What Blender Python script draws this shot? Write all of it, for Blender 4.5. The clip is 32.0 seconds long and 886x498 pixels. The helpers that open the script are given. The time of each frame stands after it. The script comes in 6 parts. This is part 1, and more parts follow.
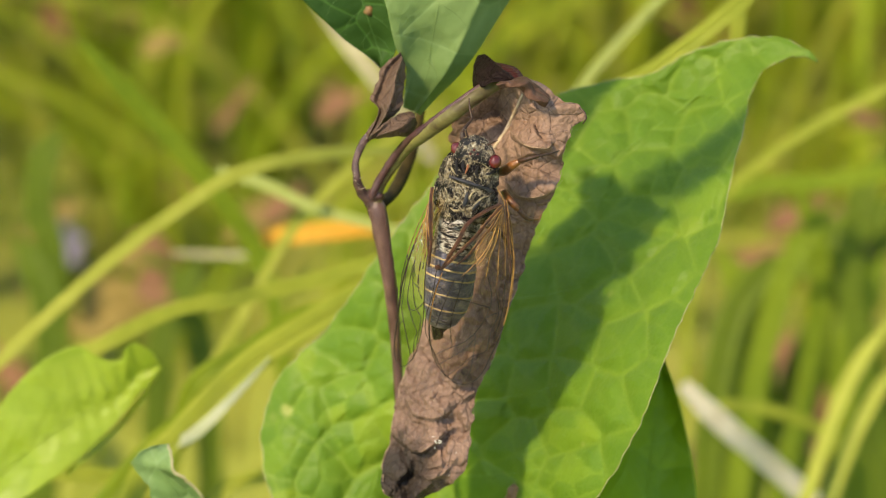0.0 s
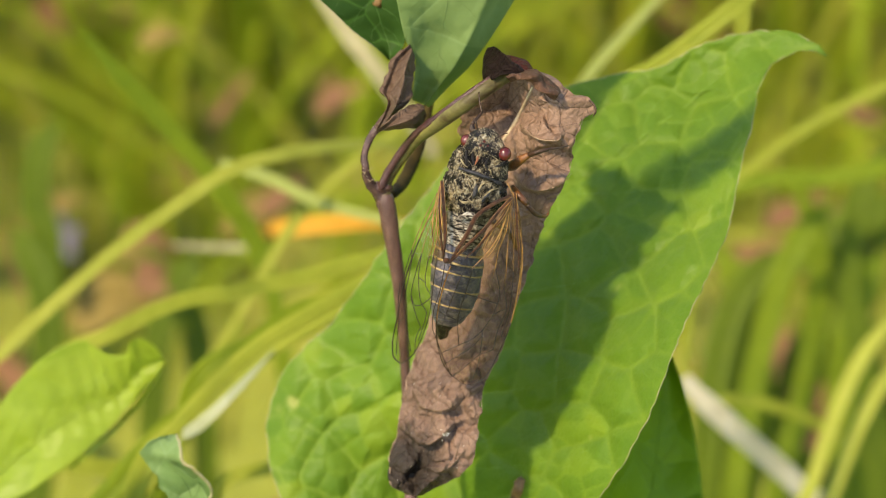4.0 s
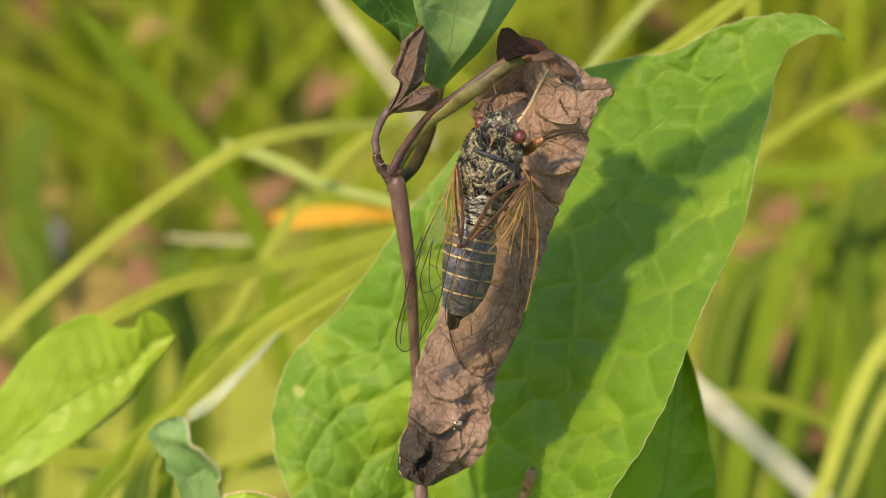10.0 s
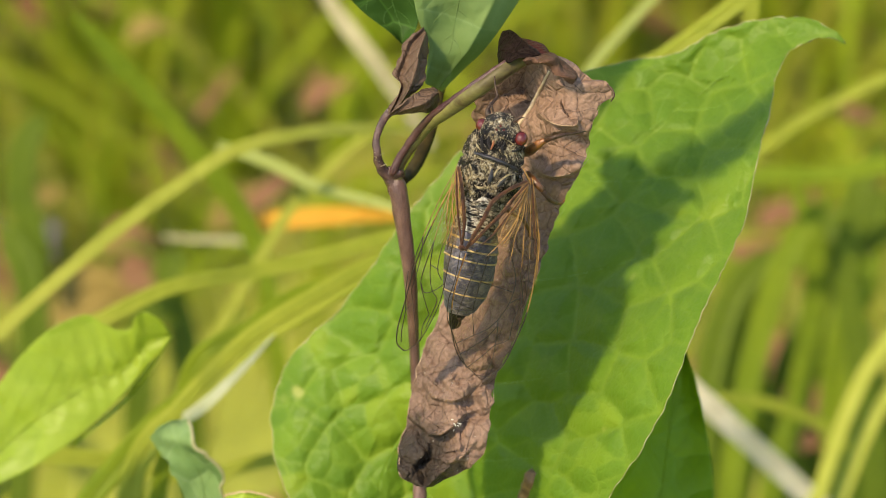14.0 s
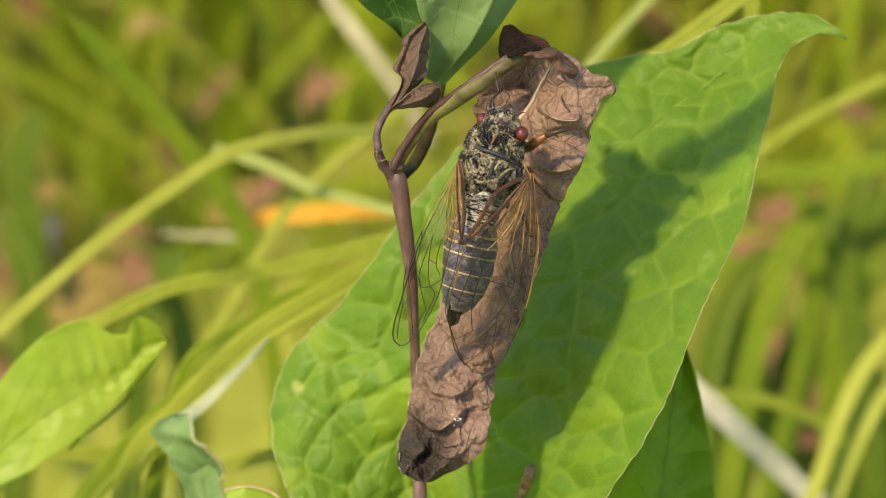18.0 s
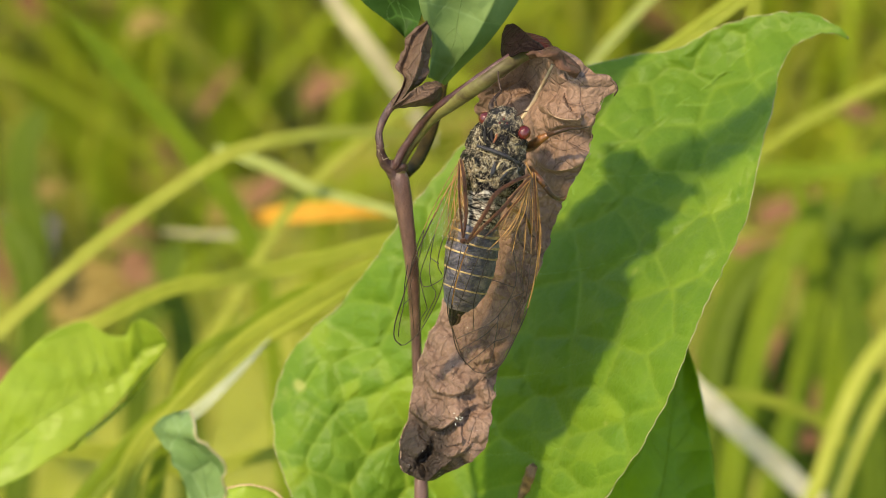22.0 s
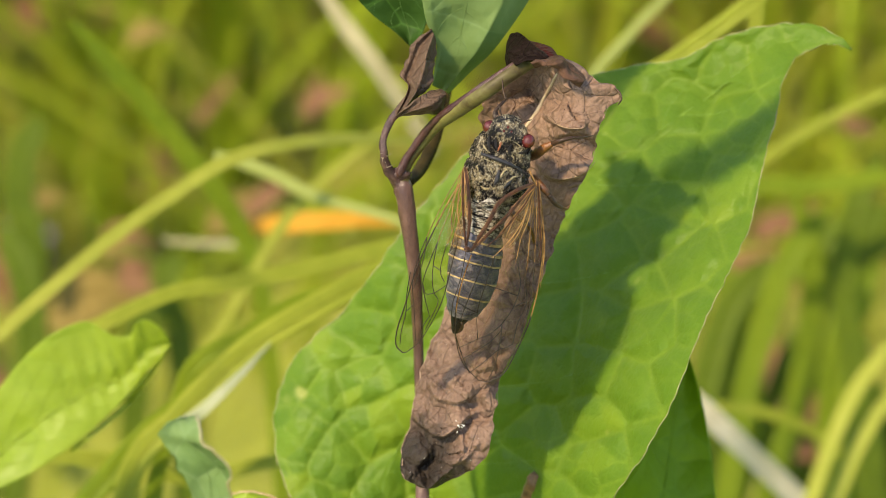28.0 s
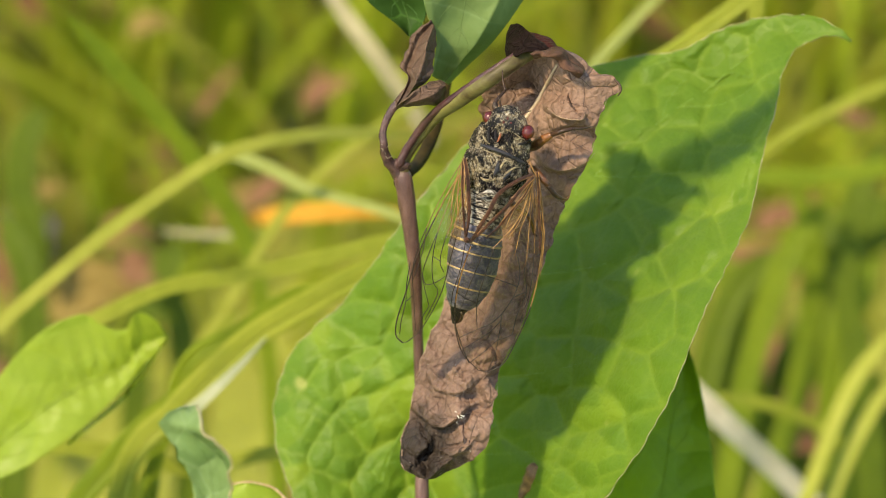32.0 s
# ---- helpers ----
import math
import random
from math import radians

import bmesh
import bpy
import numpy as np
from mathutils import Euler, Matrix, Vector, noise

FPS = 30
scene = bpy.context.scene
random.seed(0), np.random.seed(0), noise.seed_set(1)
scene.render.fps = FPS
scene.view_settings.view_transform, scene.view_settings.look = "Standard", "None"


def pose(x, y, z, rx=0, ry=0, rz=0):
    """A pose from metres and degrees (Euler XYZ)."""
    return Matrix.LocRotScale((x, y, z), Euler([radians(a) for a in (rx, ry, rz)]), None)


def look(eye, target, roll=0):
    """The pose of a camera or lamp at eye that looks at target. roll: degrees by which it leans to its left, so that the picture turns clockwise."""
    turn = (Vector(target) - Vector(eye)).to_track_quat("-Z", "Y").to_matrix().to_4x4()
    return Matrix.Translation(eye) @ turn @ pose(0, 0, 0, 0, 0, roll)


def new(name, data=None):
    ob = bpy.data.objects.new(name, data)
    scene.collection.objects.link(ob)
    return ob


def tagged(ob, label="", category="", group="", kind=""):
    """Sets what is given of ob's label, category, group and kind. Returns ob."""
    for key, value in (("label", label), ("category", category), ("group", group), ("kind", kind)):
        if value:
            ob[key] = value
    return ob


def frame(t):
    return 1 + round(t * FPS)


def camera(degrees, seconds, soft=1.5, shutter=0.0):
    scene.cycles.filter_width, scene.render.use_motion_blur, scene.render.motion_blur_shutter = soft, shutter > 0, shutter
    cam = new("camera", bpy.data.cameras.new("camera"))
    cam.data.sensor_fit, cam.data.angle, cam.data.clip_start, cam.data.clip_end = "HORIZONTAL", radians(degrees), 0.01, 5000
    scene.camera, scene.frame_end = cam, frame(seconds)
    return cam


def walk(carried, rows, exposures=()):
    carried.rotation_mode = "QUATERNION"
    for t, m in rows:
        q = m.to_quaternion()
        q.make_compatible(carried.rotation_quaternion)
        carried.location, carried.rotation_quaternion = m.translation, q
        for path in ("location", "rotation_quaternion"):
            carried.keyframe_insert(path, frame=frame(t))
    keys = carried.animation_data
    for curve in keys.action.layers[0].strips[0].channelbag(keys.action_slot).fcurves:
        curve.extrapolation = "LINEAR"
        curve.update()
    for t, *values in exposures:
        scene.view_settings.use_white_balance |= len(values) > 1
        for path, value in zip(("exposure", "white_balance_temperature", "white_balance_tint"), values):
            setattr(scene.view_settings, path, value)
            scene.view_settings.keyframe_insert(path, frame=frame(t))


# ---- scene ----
# A small meadow corner. Lengths of the plants are in millimetres along axes square to the camera:
# u to the side, v upwards, w towards the camera. Places are set to fit its view.
MM = 0.001
LEAN = 55.0
SPOT = (0.0, 0.0, 0.36)
BENCH = pose(*SPOT, LEAN, 0, 0)
EYE = BENCH @ pose(0, 0, 0.430)

cam = camera(12.5, 32.0, soft=0.7)
cam.data.dof.use_dof = True
cam.data.dof.focus_distance = 0.436
cam.data.dof.aperture_fstop = 31.0

# seconds, millimetres to the side, up and back, then degrees about the same axes
PATH = [
    (0, 9.30, 3.57, 9.01, -0.0950, 0.8574, -0.8612),
    (0.5, 8.95, 3.20, 9.10, -0.0567, 0.8328, -0.8229),
    (1, 8.67, 3.24, 8.64, -0.0691, 0.8125, -0.7837),
    (1.5, 8.50, 3.37, 8.49, -0.0974, 0.8083, -0.7492),
    (2, 8.09, 3.22, 8.45, -0.0914, 0.7758, -0.7224),
    (2.5, 7.66, 3.02, 8.57, -0.0829, 0.7377, -0.6940),
    (3, 7.11, 3.16, 8.51, -0.1210, 0.6844, -0.6595),
    (3.5, 6.61, 3.21, 8.55, -0.1427, 0.6341, -0.6166),
    (5.5, 5.08, 2.44, 8.18, -0.1481, 0.4699, -0.4376),
    (6, 4.43, 2.14, 6.68, -0.1313, 0.4153, -0.4083),
    (6.5, 3.86, 1.84, 5.40, -0.1166, 0.3654, -0.3931),
    (7, 3.17, 1.25, 4.07, -0.0675, 0.2973, -0.3809),
    (7.5, 2.71, 1.15, 3.24, -0.0685, 0.2615, -0.3756),
    (8, 2.25, 1.01, 1.99, -0.0592, 0.2227, -0.3729),
    (8.5, 2.17, 0.90, 0.83, -0.0453, 0.2297, -0.3689),
    (9, 1.85, 0.63, 0.06, -0.0161, 0.2012, -0.3698),
    (9.5, 1.54, 0.28, 0.02, 0.0245, 0.1665, -0.3713),
    (10, 1.31, 0.40, -0.36, 0.0044, 0.1458, -0.3644),
    (10.5, 1.23, 0.53, -0.20, -0.0111, 0.1399, -0.3547),
    (11, 1.14, 0.60, -0.59, -0.0150, 0.1305, -0.3470),
    (11.5, 0.87, 0.43, -0.53, 0.0048, 0.1030, -0.3439),
    (12, 0.74, 0.10, -0.50, 0.0579, 0.0903, -0.3332),
    (12.5, 0.41, 0.29, -0.65, 0.0387, 0.0478, -0.3087),
    (13, 0.79, 0.71, -0.35, -0.0147, 0.0914, -0.2594),
    (13.5, 0.28, 0.57, -0.50, 0.0102, 0.0203, -0.1915),
    (14, 0.01, 0.69, 0.19, -0.0080, -0.0187, -0.1205),
    (14.5, 0.35, 0.86, 0.21, -0.0304, 0.0310, -0.0694),
    (16.5, -0.28, -0.08, -0.13, 0.0545, -0.0508, -0.0291),
    (17, -0.19, 0.13, -0.26, 0.0125, -0.0398, -0.0160),
    (17.5, -0.06, -0.00, -0.37, 0.0178, -0.0249, -0.0063),
    (18, -0.33, 0.07, -0.12, -0.0015, -0.0544, -0.0019),
    (18.5, -0.39, 0.15, 0.10, -0.0180, -0.0571, -0.0006),
    (19, -0.00, -0.00, -0.00, -0.0000, -0.0000, 0.0000),
    (19.5, -0.11, -0.13, -0.23, 0.0115, -0.0087, 0.0122),
    (20, -0.61, 0.05, -0.11, -0.0153, -0.0657, 0.0351),
    (20.5, -0.58, 0.43, -0.29, -0.0632, -0.0610, 0.0592),
    (21, -0.43, 0.35, -0.22, -0.0551, -0.0414, 0.0796),
    (21.5, -0.44, 0.20, -0.18, -0.0353, -0.0412, 0.0964),
    (22, -0.59, -0.01, 0.13, -0.0080, -0.0616, 0.1108),
    (22.5, -0.52, -0.20, -0.03, 0.0158, -0.0532, 0.1237),
    (23, -0.56, -0.10, -0.22, 0.0058, -0.0589, 0.1333),
    (23.5, -0.73, -0.11, -0.32, 0.0073, -0.0849, 0.1443),
    (24, -0.86, -0.10, 0.07, 0.0074, -0.0994, 0.1682),
    (24.5, -1.05, 0.01, 0.47, 0.0070, -0.1140, 0.2130),
    (25, -1.29, -0.17, 0.40, 0.0485, -0.1413, 0.2631),
    (25.5, -1.60, -0.49, 0.16, 0.1045, -0.1762, 0.3156),
    (27.5, -1.78, -0.78, 0.78, 0.1965, -0.1732, 0.4701),
    (28, -2.02, -0.87, 0.73, 0.2135, -0.2031, 0.4927),
    (28.5, -2.24, -1.15, 0.62, 0.2525, -0.2289, 0.5089),
    (29, -2.37, -1.06, 0.73, 0.2511, -0.2453, 0.5197),
    (29.5, -2.18, -0.89, 0.74, 0.2186, -0.2214, 0.5293),
    (30, -2.06, -0.75, 0.94, 0.1863, -0.2150, 0.5410),
    (30.5, -1.92, -0.69, 0.73, 0.1511, -0.1938, 0.5533),
    (31, -1.92, -0.63, 0.52, 0.1165, -0.1933, 0.5590),
    (31.5, -1.84, -0.74, 0.86, 0.0994, -0.1841, 0.5586),
    (32, -1.69, -0.96, 1.23, 0.0961, -0.1648, 0.5569),
]
walk(cam, [(t, EYE @ pose(x * MM, y * MM, z * MM, rx, ry, rz)) for t, x, y, z, rx, ry, rz in PATH],
     exposures=[(0, 1.06, 7450, 6), (32, 1.06, 7450, 6)])

# ---- light ----
SUN_DIR = (BENCH.to_3x3() @ Vector((0.53, -0.56, -1.0))).normalized()
world = bpy.data.worlds.new("sky")
scene.world = world
world.use_nodes = True
wn = world.node_tree
sky = wn.nodes.new("ShaderNodeTexSky")
sky.sky_type = "NISHITA"
sky.sun_disc = False
sky.sun_elevation = math.asin(-SUN_DIR.z)
sky.sun_rotation = math.atan2(-SUN_DIR.x, -SUN_DIR.y)
wn.links.new(sky.outputs[0], wn.nodes["Background"].inputs[0])
wn.nodes["Background"].inputs[1].default_value = 0.175
sun = new("sun", bpy.data.lights.new("sun", "SUN"))
sun.data.energy = 2.6
sun.data.angle = radians(3.4)
sun.data.color = (1.0, 0.825, 0.60)
sun.matrix_world = look((0, 0, 3), Vector((0, 0, 3)) + SUN_DIR)


# ---- materials ----
def ramp(nt, fac, stops):
    n = nt.nodes.new("ShaderNodeValToRGB")
    while len(n.color_ramp.elements) < len(stops):
        n.color_ramp.elements.new(0.5)
    for e, (p, c) in zip(n.color_ramp.elements, stops):
        e.position, e.color = p, (*c, 1)
    nt.links.new(fac, n.inputs[0])
    return n.outputs[0]


def noise_tex(nt, scale, detail=4, rough=0.6, stretch=None):
    co = nt.nodes.new("ShaderNodeTexCoord").outputs["Object"]
    if stretch:
        m = nt.nodes.new("ShaderNodeMapping")
        m.inputs["Scale"].default_value = stretch
        nt.links.new(co, m.inputs[0])
        co = m.outputs[0]
    n = nt.nodes.new("ShaderNodeTexNoise")
    n.inputs["Scale"].default_value, n.inputs["Detail"].default_value, n.inputs["Roughness"].default_value = scale, detail, rough
    nt.links.new(co, n.inputs["Vector"])
    return n.outputs["Fac"]


def cells(nt, scale, warp=0.0, tone=False):
    co = nt.nodes.new("ShaderNodeTexCoord").outputs["Object"]
    if warp:
        n = nt.nodes.new("ShaderNodeTexNoise")
        n.inputs["Scale"].default_value = scale * 0.8
        nt.links.new(co, n.inputs["Vector"])
        v = nt.nodes.new("ShaderNodeVectorMath")
        v.operation = "MULTIPLY_ADD"
        v.inputs[1].default_value = (warp,) * 3
        nt.links.new(n.outputs["Color"], v.inputs[0])
        nt.links.new(co, v.inputs[2])
        co = v.outputs[0]
    n = nt.nodes.new("ShaderNodeTexVoronoi")
    n.feature = "F1" if tone else "DISTANCE_TO_EDGE"
    n.inputs["Scale"].default_value = scale
    nt.links.new(co, n.inputs["Vector"])
    return n.outputs["Color"] if tone else n.outputs["Distance"]


def blend(nt, fac, a, b, mode="MIX"):
    n = nt.nodes.new("ShaderNodeMix")
    n.data_type, n.blend_type = "RGBA", mode
    for sock, val in ((n.inputs[0], fac), (n.inputs[6], a), (n.inputs[7], b)):
        if isinstance(val, bpy.types.NodeSocket):
            nt.links.new(val, sock)
        elif isinstance(val, (int, float)):
            sock.default_value = val
        else:
            sock.default_value = (*val, 1)
    return n.outputs[2]


def finish(m, color, rough=0.5, bump=None, depth=0.0002, through_light=0.0, spec=0.4, through_color=None, sheen=0.0):
    """Principled surface; through_light is the share of light that a thin blade lets pass."""
    nt = m.node_tree
    p = nt.nodes["Principled BSDF"]
    if isinstance(color, bpy.types.NodeSocket):
        nt.links.new(color, p.inputs["Base Color"])
    else:
        p.inputs["Base Color"].default_value = (*color, 1)
    p.inputs["Roughness"].default_value = rough
    p.inputs["Specular IOR Level"].default_value = spec
    p.inputs["Sheen Weight"].default_value = sheen
    normal = None
    if bump is not None:
        b = nt.nodes.new("ShaderNodeBump")
        b.inputs["Distance"].default_value = depth
        nt.links.new(bump, b.inputs["Height"])
        nt.links.new(b.outputs[0], p.inputs["Normal"])
        normal = b.outputs[0]
    if through_light:
        t = nt.nodes.new("ShaderNodeBsdfTranslucent")
        mix = nt.nodes.new("ShaderNodeMixShader")
        mix.inputs[0].default_value = through_light
        if through_color:
            t.inputs[0].default_value = (*through_color, 1)
        elif isinstance(color, bpy.types.NodeSocket):
            nt.links.new(color, t.inputs[0])
        else:
            t.inputs[0].default_value = (*color, 1)
        if normal:
            nt.links.new(normal, t.inputs["Normal"])
        nt.links.new(p.outputs[0], mix.inputs[1])
        nt.links.new(t.outputs[0], mix.inputs[2])
        nt.links.new(mix.outputs[0], nt.nodes["Material Output"].inputs[0])
    return m


def blank(name):
    m = bpy.data.materials.new(name)
    m.use_nodes = True
    return m


def add_height(nt, *terms):
    """A sum of heights, each a socket and its weight."""
    total = None
    for sock, weight in terms:
        n = nt.nodes.new("ShaderNodeMath")
        n.operation = "MULTIPLY_ADD"
        n.inputs[1].default_value = weight
        nt.links.new(sock, n.inputs[0])
        if total is None:
            n.inputs[2].default_value = 0
        else:
            nt.links.new(total, n.inputs[2])
        total = n.outputs[0]
    return total


def leaf_mat(name, dark, light, vein, vein_scale=260, rough=0.5, through_light=0.35, depth=0.00022, vein_show=0.12, spec=0.18):
    m = blank(name)
    nt = m.node_tree
    big = noise_tex(nt, 45, 3)
    fine = noise_tex(nt, 900, 4)
    net = cells(nt, vein_scale, 0.0012)
    small = cells(nt, vein_scale * 3.2, 0.0004)
    col = ramp(nt, big, [(0.3, dark), (0.7, light)])
    col = blend(nt, 0.35, col, ramp(nt, fine, [(0.3, dark), (0.7, light)]))
    col = blend(nt, 0.30, col, ramp(nt, cells(nt, vein_scale, 0.0012, True), [(0.25, dark), (0.75, light)]))
    lines = ramp(nt, net, [(0.0, (1, 1, 1)), (0.035, (0, 0, 0))])
    lines = blend(nt, vein_show, (0, 0, 0), lines)
    col = blend(nt, lines, col, vein)
    soft = noise_tex(nt, vein_scale * 1.6, 2)
    h = add_height(nt, (ramp(nt, net, [(0.0, (0, 0, 0)), (0.10, (0.45, 0.45, 0.45)), (0.22, (0.8, 0.8, 0.8)), (0.40, (1, 1, 1))]), 0.9), (soft, 0.7), (ramp(nt, small, [(0.0, (0, 0, 0)), (0.2, (1, 1, 1))]), 0.10), (fine, 0.18))
    return finish(m, col, rough, h, depth, through_light, spec)


def veined_mat(name, dark, light, vein, rough=0.5, through_light=0.3, through_color=(0.26, 0.36, 0.02), depth=0.0002):
    """A quilted leaf whose pale veins follow the mesh's own net (attribute vein: 1 on a vein, 0 off it)."""
    m = blank(name)
    nt = m.node_tree
    at = nt.nodes.new("ShaderNodeAttribute")
    at.attribute_name = "vein"
    big = noise_tex(nt, 60, 4)
    fine = noise_tex(nt, 1100, 4)
    col = ramp(nt, big, [(0.32, dark), (0.68, light)])
    col = blend(nt, 0.3, col, ramp(nt, noise_tex(nt, 330, 4), [(0.35, dark), (0.65, light)]))
    col = blend(nt, 0.25, col, ramp(nt, fine, [(0.3, dark), (0.7, light)]))
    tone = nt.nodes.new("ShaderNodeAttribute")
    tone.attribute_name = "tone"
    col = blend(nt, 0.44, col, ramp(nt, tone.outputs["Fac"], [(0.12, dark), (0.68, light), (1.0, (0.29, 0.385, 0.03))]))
    tiny = cells(nt, 1150, 0.0004)
    col = blend(nt, ramp(nt, tiny, [(0.0, (0.13, 0.13, 0.13)), (0.09, (0, 0, 0))]), col, vein)
    col = blend(nt, ramp(nt, at.outputs["Fac"], [(0.0, (0, 0, 0)), (1.0, (0.36, 0.36, 0.36))]), col, vein)
    # small bleached flecks
    fleck = ramp(nt, noise_tex(nt, 150, 2), [(0.70, (0, 0, 0)), (0.76, (0.7, 0.7, 0.7))])
    col = blend(nt, fleck, col, (0.42, 0.44, 0.12))
    h = add_height(nt, (ramp(nt, tiny, [(0.0, (0, 0, 0)), (0.25, (1, 1, 1))]), 0.18), (noise_tex(nt, 420, 3), 0.40), (fine, 0.10))
    return finish(m, col, rough, h, depth, through_light, 0.2, through_color)


def grass_mat(name, dark, light, through_light=0.35, rough=0.5, island=False):
    m = blank(name)
    nt = m.node_tree
    big = noise_tex(nt, 30, 3)
    streak = noise_tex(nt, 400, 3, 0.6, (1, 1, 0.15))
    col = ramp(nt, big, [(0.3, dark), (0.7, light)])
    col = blend(nt, 0.4, col, ramp(nt, streak, [(0.35, dark), (0.65, light)]))
    if island:
        g = nt.nodes.new("ShaderNodeNewGeometry").outputs["Random Per Island"]
        col = blend(nt, 0.55, col, ramp(nt, g, island))
    return finish(m, col, rough, streak, 0.0002, through_light, 0.15)


def plain_mat(name, a, b, scale, rough=0.5, depth=0.0001, spec=0.4, mid=(0.35, 0.65), stretch=None, through_light=0.0, sheen=0.0):
    m = blank(name)
    nt = m.node_tree
    n = noise_tex(nt, scale, 5, 0.65, stretch)
    f = noise_tex(nt, scale * 5, 3)
    col = ramp(nt, n, [(mid[0], a), (mid[1], b)])
    return finish(m, col, rough, add_height(nt, (n, 1.0), (f, 0.4)), depth, through_light, spec, None, sheen)


M_BIG = veined_mat("broad green leaf", (0.090, 0.190, 0.016), (0.176, 0.292, 0.024), (0.245, 0.350, 0.045), 0.45, 0.38, (0.24, 0.32, 0.02), 0.00016)
M_DARKLEAF = leaf_mat("dark green leaf", (0.020, 0.060, 0.010), (0.045, 0.105, 0.016), (0.10, 0.23, 0.04), 200, 0.6, 0.25, 0.00022, 0.40)
M_MIDLEAF = leaf_mat("mid green leaf", (0.125, 0.24, 0.010), (0.19, 0.32, 0.014), (0.16, 0.30, 0.06), 200, 0.45, 0.3)
M_PALELEAF = leaf_mat("pale leaf underside", (0.145, 0.235, 0.072), (0.225, 0.315, 0.108), (0.30, 0.42, 0.18), 130, 0.6, 0.35, 0.0003, 0.25)
M_LIME = leaf_mat("lime green leaf", (0.225, 0.335, 0.022), (0.345, 0.445, 0.045), (0.38, 0.50, 0.07), 190, 0.42, 0.4, 0.0001, 0.12, 0.3)
M_GLAUCOUS = leaf_mat("bluish green leaf", (0.11, 0.20, 0.055), (0.25, 0.36, 0.14), (0.40, 0.50, 0.32), 240, 0.6, 0.25)
M_VEIN = plain_mat("leaf rib", (0.15, 0.26, 0.022), (0.21, 0.33, 0.04), 400)
M_RIB_DULL = plain_mat("dull leaf rib", (0.05, 0.12, 0.02), (0.09, 0.18, 0.035), 400)
M_MARGIN = plain_mat("dry leaf margin", (0.24, 0.22, 0.09), (0.40, 0.35, 0.20), 700)
M_SPOT = plain_mat("rust spot", (0.08, 0.040, 0.016), (0.28, 0.165, 0.060), 900)


def dead_mat(name, dark, light, rot_and_lit_end=False, spec=0.12):
    m = blank(name)
    nt = m.node_tree
    big = noise_tex(nt, 110, 4)
    fine = noise_tex(nt, 1500, 5, 0.7)
    net = cells(nt, 330, 0.0009)
    small = cells(nt, 900, 0.0005)
    col = ramp(nt, big, [(0.34, [0.55 * d + 0.45 * l for d, l in zip(dark, light)]), (0.62, light)])
    col = blend(nt, 0.40, col, ramp(nt, fine, [(0.32, dark), (0.66, light)]))
    faint = ramp(nt, noise_tex(nt, 260, 3), [(0.42, (0.06, 0.06, 0.06)), (0.60, (0.9, 0.9, 0.9))])
    lines = blend(nt, 1.0, ramp(nt, net, [(0.0, (0.6, 0.6, 0.6)), (0.014, (0.3, 0.3, 0.3)), (0.034, (0, 0, 0))]), faint, "MULTIPLY")
    thin = ramp(nt, small, [(0.0, (0.14, 0.14, 0.14)), (0.05, (0, 0, 0))])
    col = blend(nt, thin, col, (dark[0] * 0.9, dark[1] * 0.85, dark[2] * 0.85))
    if rot_and_lit_end:
        # the veins stand out less on the upper, smoother end
        y = nt.nodes.new("ShaderNodeSeparateXYZ")
        nt.links.new(nt.nodes.new("ShaderNodeTexCoord").outputs["Object"], y.inputs[0])
        m_y = nt.nodes.new("ShaderNodeMapRange")
        m_y.inputs["From Min"].default_value, m_y.inputs["From Max"].default_value = 0.0, 0.009
        m_y.inputs["To Min"].default_value, m_y.inputs["To Max"].default_value = 1.0, 0.3
        nt.links.new(y.outputs["Y"], m_y.inputs[0])
        lines = blend(nt, m_y.outputs[0], (0, 0, 0), lines)
    col = blend(nt, lines, col, (dark[0] * 0.8, dark[1] * 0.75, dark[2] * 0.75))
    if rot_and_lit_end:
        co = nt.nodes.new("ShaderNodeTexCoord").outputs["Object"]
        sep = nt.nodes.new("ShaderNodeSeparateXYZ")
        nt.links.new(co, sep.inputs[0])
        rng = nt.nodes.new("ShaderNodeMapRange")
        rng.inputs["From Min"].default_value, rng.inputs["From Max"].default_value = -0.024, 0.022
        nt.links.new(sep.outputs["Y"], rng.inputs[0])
        # brighter towards the upper end: the light it catches is put into the colour
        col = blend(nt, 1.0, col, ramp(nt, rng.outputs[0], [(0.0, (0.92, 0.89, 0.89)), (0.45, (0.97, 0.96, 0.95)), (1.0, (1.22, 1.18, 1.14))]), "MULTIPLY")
        far = nt.nodes.new("ShaderNodeVectorMath")
        far.operation = "DISTANCE"
        far.inputs[1].default_value = [c * MM for c in rot_and_lit_end]
        nt.links.new(co, far.inputs[0])
        wob = add_height(nt, (far.outputs["Value"], 1.0), (noise_tex(nt, 350, 4), 0.0055))
        stain = ramp(nt, add_height(nt, (wob, 100.0)), [(0.66, (0.96, 0.96, 0.96)), (0.82, (0.7, 0.7, 0.7)), (1.0, (0, 0, 0))])
        col = blend(nt, stain, col, (0.030, 0.024, 0.019))
    h = add_height(nt, (ramp(nt, net, [(0.0, (0, 0, 0)), (0.04, (0.4, 0.4, 0.4)), (0.30, (1, 1, 1))]), 0.55), (ramp(nt, small, [(0.0, (0, 0, 0)), (0.25, (1, 1, 1))]), 0.22), (noise_tex(nt, 300, 3), 0.8), (fine, 0.30))
    return finish(m, col, 0.5, h, 0.00050, 0.05, spec)


